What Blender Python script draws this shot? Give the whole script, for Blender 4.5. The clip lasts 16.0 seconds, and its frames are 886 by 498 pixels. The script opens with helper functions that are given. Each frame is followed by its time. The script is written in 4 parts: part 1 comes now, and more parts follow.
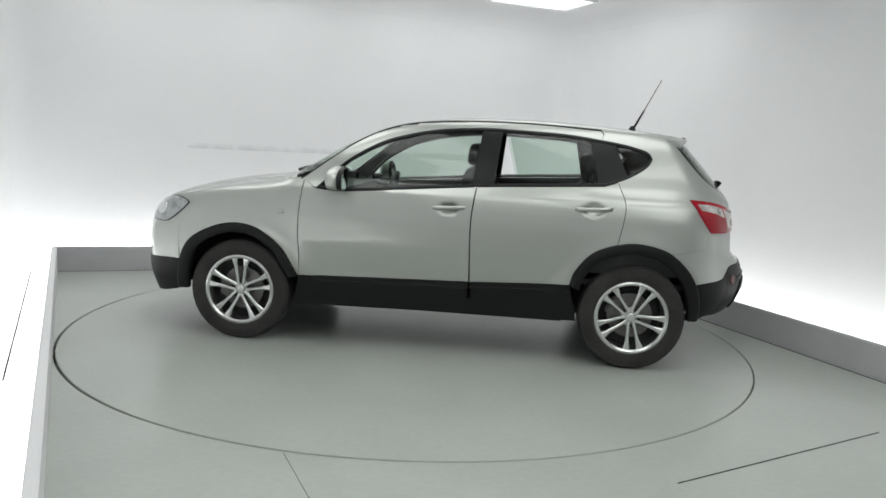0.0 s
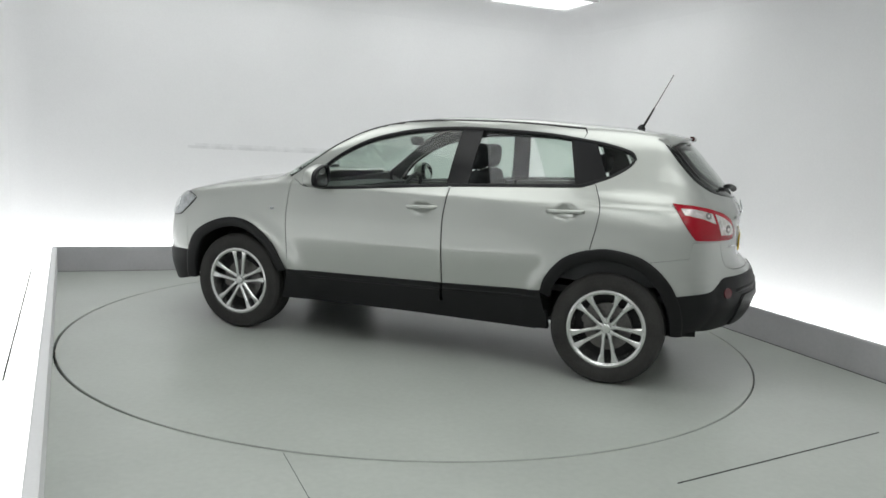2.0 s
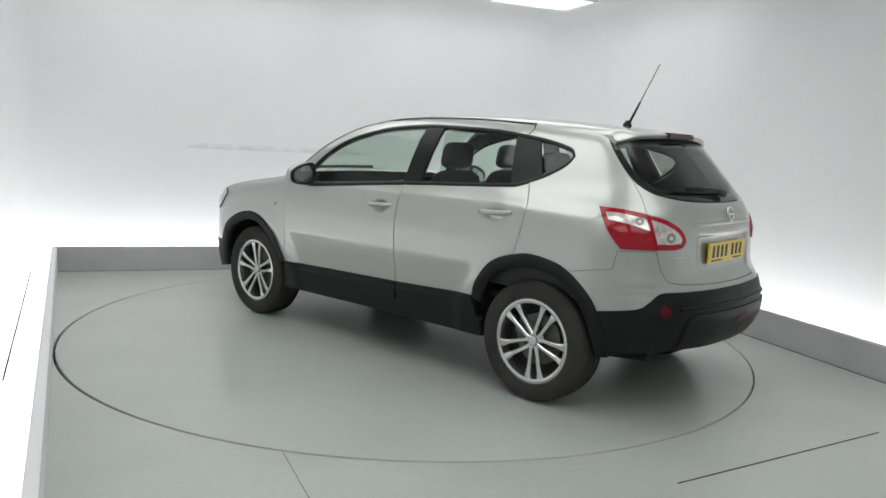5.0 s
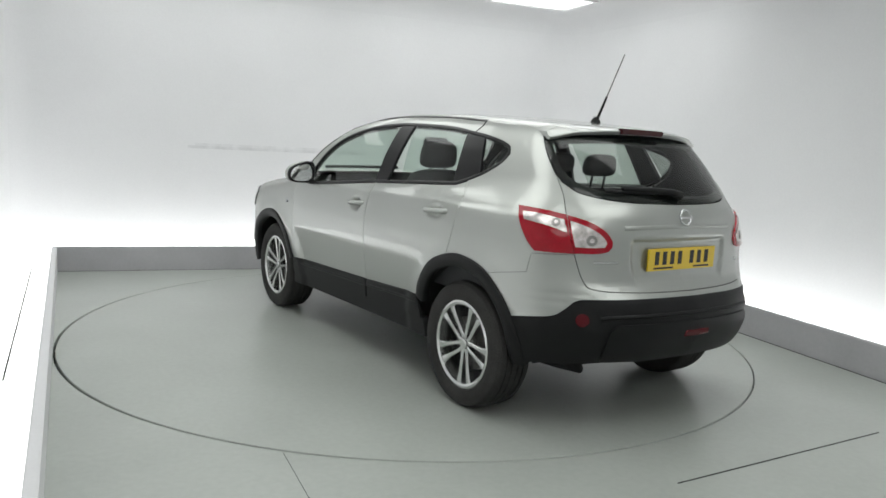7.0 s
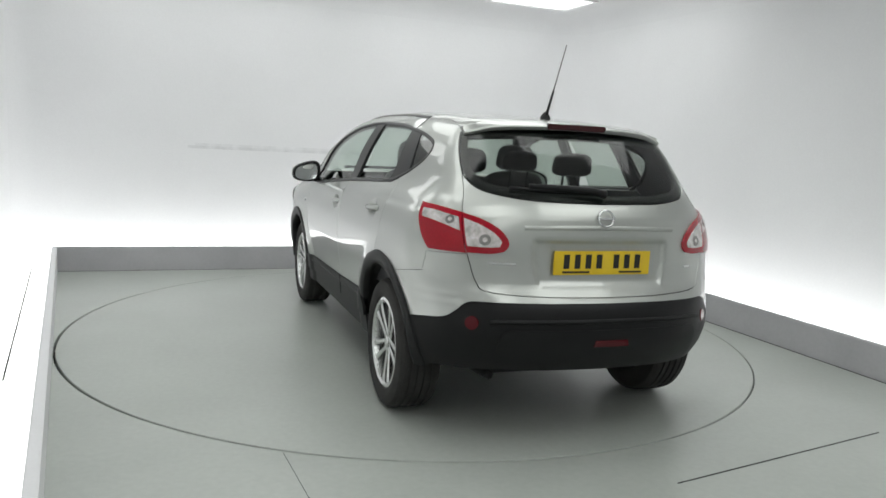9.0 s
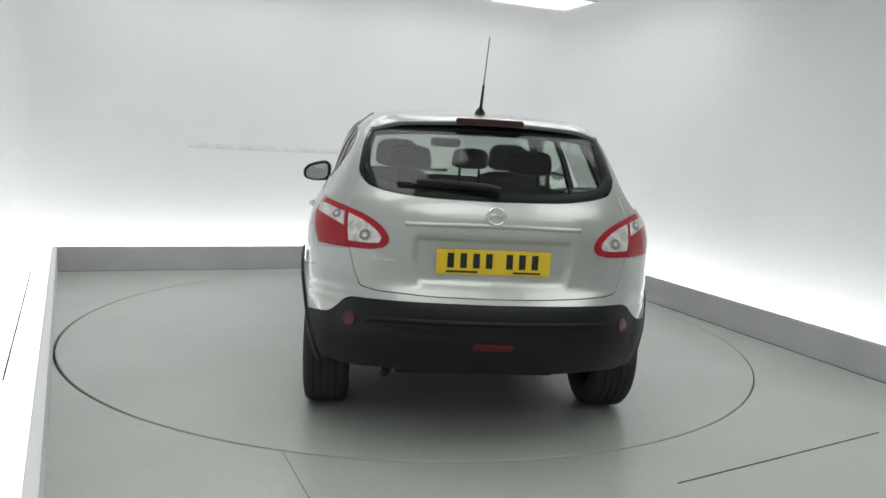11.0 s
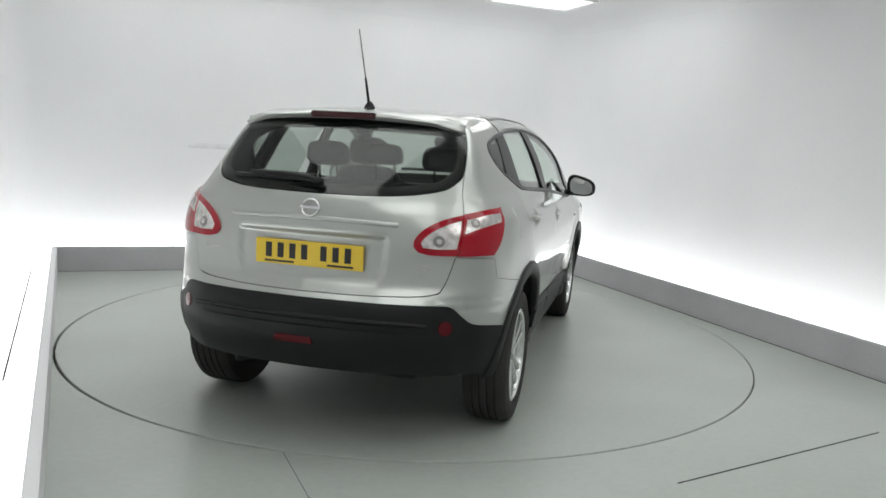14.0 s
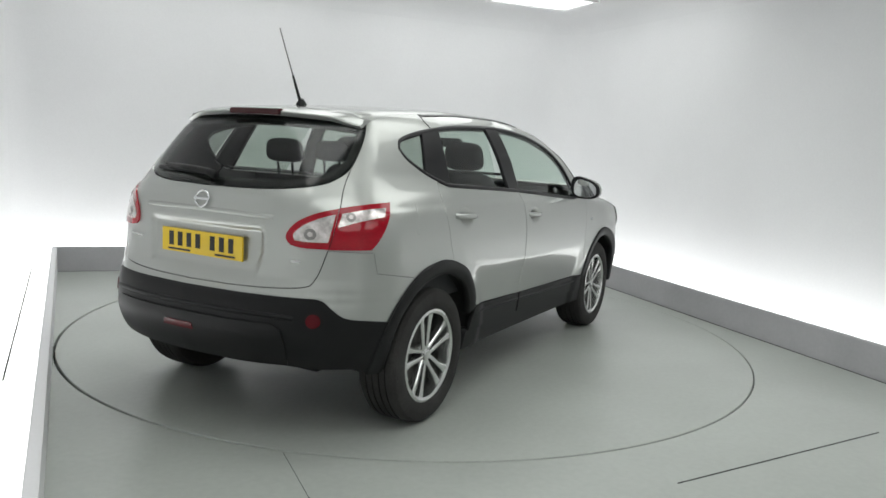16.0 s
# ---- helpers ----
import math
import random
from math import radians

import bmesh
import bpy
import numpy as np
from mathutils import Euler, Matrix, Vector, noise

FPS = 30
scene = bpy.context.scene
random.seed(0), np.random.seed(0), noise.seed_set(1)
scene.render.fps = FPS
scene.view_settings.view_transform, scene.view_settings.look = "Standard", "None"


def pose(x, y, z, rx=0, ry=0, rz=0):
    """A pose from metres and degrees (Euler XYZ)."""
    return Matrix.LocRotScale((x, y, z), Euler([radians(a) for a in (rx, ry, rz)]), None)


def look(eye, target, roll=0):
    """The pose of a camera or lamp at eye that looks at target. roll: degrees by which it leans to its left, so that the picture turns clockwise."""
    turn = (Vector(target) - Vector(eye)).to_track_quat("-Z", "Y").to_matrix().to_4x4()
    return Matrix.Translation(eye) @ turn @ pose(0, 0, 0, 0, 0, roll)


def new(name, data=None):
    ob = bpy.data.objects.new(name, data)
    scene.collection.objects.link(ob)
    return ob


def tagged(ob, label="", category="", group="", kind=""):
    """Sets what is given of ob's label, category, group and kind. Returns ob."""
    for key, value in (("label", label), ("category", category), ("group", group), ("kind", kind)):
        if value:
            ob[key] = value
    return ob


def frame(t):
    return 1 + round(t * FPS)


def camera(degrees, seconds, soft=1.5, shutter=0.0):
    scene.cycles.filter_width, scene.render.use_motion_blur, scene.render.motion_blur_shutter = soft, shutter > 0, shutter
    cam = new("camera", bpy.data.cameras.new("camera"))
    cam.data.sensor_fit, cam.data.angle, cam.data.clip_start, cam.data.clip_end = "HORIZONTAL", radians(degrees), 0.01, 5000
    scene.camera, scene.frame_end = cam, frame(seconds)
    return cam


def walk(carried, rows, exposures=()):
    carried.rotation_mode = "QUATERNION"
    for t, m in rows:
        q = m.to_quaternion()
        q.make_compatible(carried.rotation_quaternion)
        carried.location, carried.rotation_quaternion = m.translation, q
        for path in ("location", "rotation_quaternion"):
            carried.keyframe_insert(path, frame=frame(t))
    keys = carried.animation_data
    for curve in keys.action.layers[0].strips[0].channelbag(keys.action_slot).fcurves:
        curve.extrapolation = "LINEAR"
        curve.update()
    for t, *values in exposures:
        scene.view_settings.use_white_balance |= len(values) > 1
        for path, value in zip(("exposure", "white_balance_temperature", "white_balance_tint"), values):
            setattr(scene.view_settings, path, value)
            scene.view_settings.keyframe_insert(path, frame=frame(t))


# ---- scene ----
from mathutils import geometry

# ---- camera: it stands still ----
cam = camera(60.78, 16.0, soft=1.6)
CAM_POSE = look((0.0, -5.609, 1.414), (0.0403, -4.6197, 1.2731), roll=3.035)
walk(cam, [(0.0, CAM_POSE), (16.0, CAM_POSE)])

# turntable: heading of the car at 0 s and its turning speed, degrees
HEAD, SPIN, SLOWING = 172.159, -7.2134, 0.00851
PIVOT, CAR_OFF = (-0.012, -0.03), (-0.235, -0.228)

# ---- light ----
LEDGE_GLOW, PANEL_GLOW = 1.93, 2.0
world = bpy.data.worlds.new("world")
scene.world = world
world.use_nodes = True
world.node_tree.nodes["Background"].inputs[0].default_value = (0.8, 0.85, 0.9, 1)
world.node_tree.nodes["Background"].inputs[1].default_value = 0.05
scene.view_settings.exposure = 0.0


# ---- materials ----
def mat(name, color, rough=0.5, metal=0.0, coat=0.0, grain=0.0, grain_scale=200.0, bump=0.0, blotch=0.0, blotch_scale=2.0, alpha=None, spec=0.5, coat_rough=0.05, coat_ior=1.5, edge=1.0):
    m = bpy.data.materials.new(name)
    m.use_nodes = True
    nt = m.node_tree
    b = nt.nodes["Principled BSDF"]
    b.inputs["Roughness"].default_value = rough
    b.inputs["Metallic"].default_value = metal
    b.inputs["Coat Weight"].default_value = coat
    b.inputs["Coat Roughness"].default_value = coat_rough
    b.inputs["Coat IOR"].default_value = coat_ior
    b.inputs["Specular Tint"].default_value = (edge, edge, edge, 1)
    b.inputs["Specular IOR Level"].default_value = spec
    b.inputs["Base Color"].default_value = (*color, 1)
    tc = nt.nodes.new("ShaderNodeTexCoord")
    last = None
    for amount, sc, det in ((grain, grain_scale, 3.0), (blotch, blotch_scale, 5.0)):
        if amount <= 0:
            continue
        n = nt.nodes.new("ShaderNodeTexNoise")
        n.inputs["Scale"].default_value = sc
        n.inputs["Detail"].default_value = det
        nt.links.new(tc.outputs["Object"], n.inputs["Vector"])
        r = nt.nodes.new("ShaderNodeMapRange")
        r.inputs["From Min"].default_value, r.inputs["From Max"].default_value = 0.3, 0.7
        r.inputs["To Min"].default_value, r.inputs["To Max"].default_value = 1 - amount, 1 + amount
        nt.links.new(n.outputs["Fac"], r.inputs["Value"])
        mx = nt.nodes.new("ShaderNodeMix")
        mx.data_type, mx.blend_type = "RGBA", "MULTIPLY"
        mx.inputs["Factor"].default_value = 1
        mx.inputs["A"].default_value = (*color, 1)
        if last:
            nt.links.new(last, mx.inputs["A"])
        nt.links.new(r.outputs["Result"], mx.inputs["B"])
        last = mx.outputs["Result"]
    if last:
        nt.links.new(last, b.inputs["Base Color"])
    if bump > 0:
        n = nt.nodes.new("ShaderNodeTexNoise")
        n.inputs["Scale"].default_value = grain_scale
        n.inputs["Detail"].default_value = 4
        nt.links.new(tc.outputs["Object"], n.inputs["Vector"])
        bp = nt.nodes.new("ShaderNodeBump")
        bp.inputs["Strength"].default_value = bump
        bp.inputs["Distance"].default_value = 0.002
        nt.links.new(n.outputs["Fac"], bp.inputs["Height"])
        nt.links.new(bp.outputs["Normal"], b.inputs["Normal"])
    return m


def glow(name, color, strength):
    m = bpy.data.materials.new(name)
    m.use_nodes = True
    b = m.node_tree.nodes["Principled BSDF"]
    b.inputs["Base Color"].default_value = (0.85, 0.85, 0.85, 1)
    b.inputs["Emission Color"].default_value = (*color, 1)
    b.inputs["Emission Strength"].default_value = strength
    return m


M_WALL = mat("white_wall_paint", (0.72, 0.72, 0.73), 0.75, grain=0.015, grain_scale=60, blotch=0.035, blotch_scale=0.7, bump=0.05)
M_CEIL = mat("white_ceiling_paint", (0.75, 0.75, 0.76), 0.8, blotch=0.03, blotch_scale=0.8)
M_FLOOR = mat("grey_floor_paint", (0.40, 0.425, 0.395), 0.30, grain=0.035, grain_scale=30, blotch=0.06, blotch_scale=1.3, bump=0.08)
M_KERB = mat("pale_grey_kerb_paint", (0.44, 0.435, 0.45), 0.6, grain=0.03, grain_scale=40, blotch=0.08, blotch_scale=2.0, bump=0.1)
M_GROOVE = mat("dark_joint", (0.03, 0.032, 0.03), 0.8, grain=0.2, grain_scale=50)
M_LEDGE = glow("lit_diffuser", (0.98, 1.0, 0.985), LEDGE_GLOW)
M_PANEL = glow("ceiling_diffuser", (0.975, 1.0, 0.98), PANEL_GLOW)

# ---- the room: a square stage, turned against the view ----
TH = radians(19.7)
UX, UY = math.cos(TH), math.sin(TH)


def rv(u, v, z=0.0):
    """Room coordinates: u along the rear wall, v towards the rear wall."""
    return Vector((u * UX - v * UY, u * UY + v * UX, z))


def mesh_object(name, bm, material, parent=None, label="", smooth=False):
    me = bpy.data.meshes.new(name)
    bm.normal_update()
    bm.to_mesh(me)
    bm.free()
    me.materials.append(material)
    if smooth:
        me.shade_smooth()
    ob = new(name, me)
    if parent:
        ob.parent = parent
    if label:
        ob["label"] = label
    return ob


def part(name, bm, material, parent, label=""):
    return mesh_object(name, bm, material, parent, label)


def prism(bm, outline, z0, z1):
    """A closed upright prism over a plan outline."""
    lo = [bm.verts.new((p[0], p[1], z0)) for p in outline]
    hi = [bm.verts.new((p[0], p[1], z1)) for p in outline]
    n = len(outline)
    bm.faces.new(lo[::-1])
    bm.faces.new(hi)
    for i in range(n):
        bm.faces.new((lo[i], lo[(i + 1) % n], hi[(i + 1) % n], hi[i]))


def ribbon(bm, path, z0, z1, thick):
    """An upright wall along an open plan path, its thickness to the right of the way."""
    inner, outer = [Vector(p[:2]) for p in path], []
    for i, p in enumerate(inner):
        a, b = inner[max(i - 1, 0)], inner[min(i + 1, len(inner) - 1)]
        d = (b - a).normalized()
        outer.append(p + Vector((d.y, -d.x)) * thick)
    for i in range(len(inner) - 1):
        quad = [inner[i], inner[i + 1], outer[i + 1], outer[i]]
        lo = [bm.verts.new((*q, z0)) for q in quad]
        hi = [bm.verts.new((*q, z1)) for q in quad]
        for f in ((0, 1, 5, 4), (2, 3, 7, 6), (4, 5, 6, 7), (3, 2, 1, 0)):
            vs = lo + hi
            bm.faces.new([vs[k] for k in f])
    bmesh.ops.remove_doubles(bm, verts=bm.verts, dist=0.0005)


WALL_TOP = 2.78
KERB_H, KV, KU, DEEP, CEIL_Z = 0.234, 2.62, 2.635, 0.53, 3.06


def left_u(v):
    return -2.63 + (2.65 - v) * 0.0807


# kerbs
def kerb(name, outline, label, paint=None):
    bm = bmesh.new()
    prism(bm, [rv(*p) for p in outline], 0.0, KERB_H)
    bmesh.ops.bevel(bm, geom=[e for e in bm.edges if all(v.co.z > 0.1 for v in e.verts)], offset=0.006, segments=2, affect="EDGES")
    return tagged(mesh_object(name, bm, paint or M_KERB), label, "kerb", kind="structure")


K = 0.05
kerb("kerb_back", [(left_u(KV), KV), (KU, KV), (KU + K, KV + K), (left_u(KV) - K, KV + K)], "pale grey painted kerb under the lit ledge")
kerb("kerb_right", [(KU, KV - 0.002), (KU, -3.3), (KU + K, -3.3), (KU + K, KV + K - 0.002)], "pale grey painted kerb beside the turntable stage")
# left kerb: glow from the ledge is put into its lighter colour
kerb("kerb_left", [(left_u(-3.3) - K, -3.3), (left_u(-3.3), -3.3), (left_u(KV), KV - 0.002), (left_u(KV) - K, KV + K - 0.002)], "kerb beside the turntable stage with the ledge's glow put into its lighter colour", M_WALL)


# lit ledges between kerb and wall
def ledge(name, outline):
    bm = bmesh.new()
    prism(bm, [rv(*p) for p in outline], 0.10, KERB_H - 0.006)
    return tagged(mesh_object(name, bm, M_LEDGE), "glowing white diffuser ledge along the foot of the wall", "light ledge", kind="structure")


ledge("ledge_back", [(left_u(KV) - K, KV + K), (KU + K, KV + K), (KU + DEEP, KV + DEEP), (left_u(KV) - DEEP, KV + DEEP)])
ledge("ledge_right", [(KU + K, -3.3), (KU + DEEP, -3.3), (KU + DEEP, KV + DEEP - 0.003), (KU + K, KV + K - 0.003)])
ledge("ledge_left", [(left_u(-3.3) - DEEP, -3.3), (left_u(-3.3) - K, -3.3), (left_u(KV) - K, KV + K - 0.003), (left_u(KV) - DEEP, KV + DEEP - 0.003)])


# walls with rounded corners
def arc(cu, cv, r, a0, a1, n=8):
    return [(cu + r * math.cos(radians(a0 + (a1 - a0) * i / n)), cv + r * math.sin(radians(a0 + (a1 - a0) * i / n))) for i in range(n + 1)]


WU, WV, RAD = KU + DEEP, KV + DEEP, 0.45
LU0 = left_u(KV) - DEEP


def wall(name, path, label):
    bm = bmesh.new()
    ribbon(bm, [rv(*p) for p in path], 0.0, WALL_TOP if name != "wall_front" else CEIL_Z, 0.12)
    ob = mesh_object(name, bm, M_WALL, smooth=True)
    ob.data.set_sharp_from_angle(angle=radians(35))
    return tagged(ob, label, "wall", kind="structure")


ca = arc(WU - RAD, WV - RAD, RAD, 0, 90, 12)
cb = arc(LU0 + 0.3, WV - 0.3, 0.3, 90, 180, 10)
wall("wall_right", [(WU, -7.6)] + [(WU, -7 + i) for i in range(9)] + ca[:7], "smooth white painted studio wall")
wall("wall_back", ca[6:] + cb[:6], "smooth white painted studio wall with rounded corners")
wall("wall_left", cb[5:] + [(left_u(-7.6) - DEEP, -7.6)], "smooth white painted studio wall")
# out of view: added behind the camera so the room is closed
wall("wall_front", [(left_u(-7.6) - DEEP - 0.1, -7.6), (WU + 0.1, -7.6)], "unseen plain white wall added to close the studio")

def cove(name, path):
    """The rounded turn from wall to ceiling."""
    bm = bmesh.new()
    p = [Vector(rv(*q)[:2]) for q in path]
    r, n, rows = CEIL_Z - WALL_TOP, 8, []
    for i, q in enumerate(p):
        d = (p[min(i + 1, len(p) - 1)] - p[max(i - 1, 0)]).normalized()
        inward = Vector((-d.y, d.x))
        prof = [(r * (1 - math.cos(math.pi / 2 * k / n)), WALL_TOP + r * math.sin(math.pi / 2 * k / n)) for k in range(n + 1)] + [(-0.12, CEIL_Z), (-0.12, WALL_TOP)]
        rows.append([bm.verts.new((*(q + inward * a), z)) for a, z in prof])
    for a, b in zip(rows, rows[1:]):
        for k in range(len(a)):
            bm.faces.new((a[k], a[(k + 1) % len(a)], b[(k + 1) % len(a)], b[k]))
    bmesh.ops.recalc_face_normals(bm, faces=bm.faces)
    ob = mesh_object(name, bm, M_WALL, smooth=True)
    ob.data.set_sharp_from_angle(angle=radians(35))
    return tagged(ob, "smooth white rounded cove between wall and ceiling", "cove", kind="structure")


cove("cove_right", [(WU, -7.6)] + [(WU, -7 + i) for i in range(9)] + ca[:7])
cove("cove_back", ca[6:] + cb[:6])
cove("cove_left", cb[5:] + [(left_u(-7.6) - DEEP, -7.6)])

# ceiling with luminous panels
bm = bmesh.new()
prism(bm, [rv(*p) for p in ((-3.6, -7.8), (WU + 0.2, -7.8), (WU + 0.2, WV + 0.2), (-3.6, WV + 0.2))], CEIL_Z, CEIL_Z + 0.1)
tagged(mesh_object("ceiling", bm, M_CEIL), "white painted studio ceiling", "ceiling", kind="structure")


def ceiling_light(u0, u1, v0, v1):
    e = new("ceiling_light")
    e.location = rv((u0 + u1) / 2, (v0 + v1) / 2, CEIL_Z)
    e.rotation_euler = (0, 0, TH)
    w, d = (u1 - u0) / 2, (v1 - v0) / 2
    bm = bmesh.new()
    for a, b in (((-w, -d), (w, -d + 0.04)), ((-w, d - 0.04), (w, d)), ((-w, -d + 0.04), (-w + 0.04, d - 0.04)), ((w - 0.04, -d + 0.04), (w, d - 0.04))):
        prism(bm, [(a[0], a[1]), (b[0], a[1]), (b[0], b[1]), (a[0], b[1])], -0.05, 0.0)
    part("frame", bm, M_CEIL, e)
    bm = bmesh.new()
    prism(bm, [(-w + 0.04, -d + 0.04), (w - 0.04, -d + 0.04), (w - 0.04, d - 0.04), (-w + 0.04, d - 0.04)], -0.035, -0.004)
    part("diffuser", bm, M_PANEL, e, "glowing white diffuser")
    return tagged(e, "large square white ceiling light panel with glowing diffuser", "ceiling light", group="ceiling lights")


for u0, u1 in ((-2.7, -1.4), (-1.2, 0.1), (0.3, 1.6), (1.75, 2.8)):
    ceiling_light(u0, u1, 2.1, 2.84)
ceiling_light(2.1, 2.84, 0.3, 1.9)
# overhead rows out of view; the front row is added to brighten the flank
for ku in range(2):
    for kv in range(4):
        ceiling_light(-2.05 + ku * 2.2, -0.35 + ku * 2.2, -0.1 - kv * 2.2, 1.6 - kv * 2.2)

# floor round the turntable, the disc, and the pit below the gap
RING = 2.432
RC = Vector((0.02, 0.01, 0.0))


def stage_floor():
    bm = bmesh.new()
    n = 180
    box = [(-3.3, -2.72), (KU + 0.02, -2.72), (KU + 0.02, KV + 0.02), (-3.3, KV + 0.02)]
    rows = []
    for i in range(n):
        a = 2 * math.pi * i / n
        c, s = math.cos(a), math.sin(a)
        k = min((box[1][0] if c > 0 else box[0][0]) / c if abs(c) > 1e-6 else 99, (box[2][1] if s > 0 else box[0][1]) / s if abs(s) > 1e-6 else 99)
        rows.append([bm.verts.new(RC + rv(RING * c, RING * s, z)) for z in (-0.06, -0.003)] + [bm.verts.new(RC + rv((RING + 0.003) * c, (RING + 0.003) * s, 0)), bm.verts.new(rv(k * c, k * s, 0))])
    for i in range(n):
        a, b = rows[i], rows[(i + 1) % n]
        for j in range(3):
            bm.faces.new((a[j], a[j + 1], b[j + 1], b[j]))
    for cu, cv in box:
        q = [r[3] for r in rows]
        p = rv(cu, cv, 0)
        near = sorted(q, key=lambda v: (v.co - p).length)[:2]
        if (near[0].co - p).length > 1e-4 and (near[1].co - p).length > 1e-4:
            bm.faces.new((near[0], near[1], bm.verts.new(p)))
    bmesh.ops.recalc_face_normals(bm, faces=bm.faces)
    if sum(f.normal.z for f in bm.faces) < 0:
        bmesh.ops.reverse_faces(bm, faces=bm.faces)
    return tagged(mesh_object("floor", bm, M_FLOOR), "smooth light grey painted floor around the turntable", "floor", kind="structure")


stage_floor()
bm = bmesh.new()
prism(bm, [rv(*p) for p in ((-3.4, -7.7), (WU + 0.1, -7.7), (WU + 0.1, -2.72), (-3.4, -2.72))], -0.05, 0.0)
tagged(mesh_object("floor_front", bm, M_FLOOR), "smooth light grey painted floor before the stage", "floor", kind="structure")
bm = bmesh.new()
prism(bm, [rv(*p) for p in ((-3.4, -7.7), (WU + 0.1, -7.7), (WU + 0.1, 3.4), (-3.4, 3.4))], -0.12, -0.06)
tagged(mesh_object("pit_floor", bm, M_GROOVE), "dark pit below the gap of the turntable", "floor", kind="structure")


def turntable():
    bm = bmesh.new()
    n = 180
    prof = ((RING - 0.011, -0.055), (RING - 0.011, -0.004), (RING - 0.014, 0.0))
    rows = [[bm.verts.new((r * math.cos(2 * math.pi * i / n), r * math.sin(2 * math.pi * i / n), z)) for r, z in prof] for i in range(n)]
    for i in range(n):
        a, b = rows[i], rows[(i + 1) % n]
        for j in range(2):
            bm.faces.new((a[j], b[j], b[j + 1], a[j + 1]))
    bm.faces.new([r[2] for r in rows])
    return tagged(mesh_object("turntable", bm, M_FLOOR), "round light grey painted turntable disc set flush in the floor", "turntable")


TABLE = turntable()


def joint(name, a, b, w):
    bm = bmesh.new()
    d = (Vector(b) - Vector(a)).normalized()
    s = Vector((-d.y, d.x)) * w / 2
    prism(bm, [rv(*(Vector(a) + s)), rv(*(Vector(a) - s)), rv(*(Vector(b) - s)), rv(*(Vector(b) + s))], -0.01, 0.0012)
    return tagged(mesh_object(name, bm, M_GROOVE), "thin dark joint between floor panels", "floor joint", kind="structure")


joint("floor_joint_1", (-1.303, -2.06), (-1.275, -2.62), 0.0022)
joint("floor_joint_2", (0.27, -2.80), (1.76, -2.585), 0.009)
lj = joint("ledge_joint", (-2.708, 1.50), (-2.478, -1.47), 0.009)
lj.location.z = KERB_H - 0.006

# faint grey band along the rear wall, its upper strip paler
M_BAND = mat("grey_band_paint", (0.635, 0.635, 0.645), 0.8, grain=0.06, grain_scale=12, blotch=0.08, blotch_scale=3)
M_BAND_PALE = mat("pale_grey_band_paint", (0.675, 0.675, 0.685), 0.8, grain=0.05, grain_scale=12, blotch=0.05, blotch_scale=3)
for z0, z1, u0, m in ((1.205, 1.235, -1.43, M_BAND), (1.235, 1.262, -1.36, M_BAND_PALE)):
    bm = bmesh.new()
    prism(bm, [rv(u0, WV - 0.004), rv(0.5, WV - 0.004), rv(0.5, WV + 0.01), rv(u0, WV + 0.01)], z0, z1)
    tagged(mesh_object("trim", bm, m), "faint grey band across the white wall", "wall mark", kind="structure")
joint("kerb_joint_1", (left_u(KV) + 0.004, KV - 0.004), (KU - 0.004, KV - 0.004), 0.008)
joint("kerb_joint_2", (KU - 0.007, KV - 0.012), (KU - 0.007, -3.3), 0.014)


# ---- the car's body as one smooth form; x forward from the middle of the wheelbase, y to the car's left ----
def curve(*pts):
    """A smooth curve without overshoot through a few points (x rising), straight beyond its ends."""
    xs, ys = np.array([p[0] for p in pts], float), np.array([p[1] for p in pts], float)
    h, d = np.diff(xs), np.diff(ys) / np.diff(xs)
    m = np.concatenate([[d[0]], np.where(d[:-1] * d[1:] > 0, 2 * d[:-1] * d[1:] / np.where(d[:-1] + d[1:] == 0, 1, d[:-1] + d[1:]), 0), [d[-1]]])

    def f(x):
        x = np.asarray(x, float)
        i = np.clip(np.searchsorted(xs, x) - 1, 0, len(h) - 1)
        t = (x - xs[i]) / h[i]
        c = np.clip(t, 0, 1)
        a = ys[i] * (1 + 2 * c) * (1 - c) ** 2 + ys[i + 1] * c * c * (3 - 2 * c) + h[i] * (m[i] * c * (1 - c) ** 2 - m[i + 1] * c * c * (1 - c))
        return a + (t - c) * h[i] * np.where(t < 0, m[i], m[i + 1])

    return f


TOP = curve((-1.80, 1.500), (-1.62, 1.536), (-1.3, 1.568), (-1.04, 1.585), (-0.62, 1.600), (-0.2, 1.597), (0.1, 1.570), (0.35, 1.522), (0.6, 1.420), (0.85, 1.275), (1.05, 1.156), (1.2, 1.125), (1.46, 1.088), (1.78, 1.022), (1.95, 0.955), (2.1, 0.82))
WIDE = curve((0.2, 0.83), (0.32, 0.850), (0.45, 0.866), (0.6, 0.878), (0.75, 0.886), (0.86, 0.887), (0.96, 0.880), (1.04, 0.868), (1.075, 0.858), (1.09, 0.847), (1.14, 0.816), (1.22, 0.775), (1.30, 0.738), (1.40, 0.690), (1.50, 0.632), (1.58, 0.570))
TAPER = curve((-2.1, 0.16), (-1.9, 0.090), (-1.7, 0.044), (-1.5, 0.016), (-1.2, 0.004), (-0.8, 0.0), (1.0, 0.0), (1.5, 0.0), (1.75, 0.006), (2.0, 0.05))
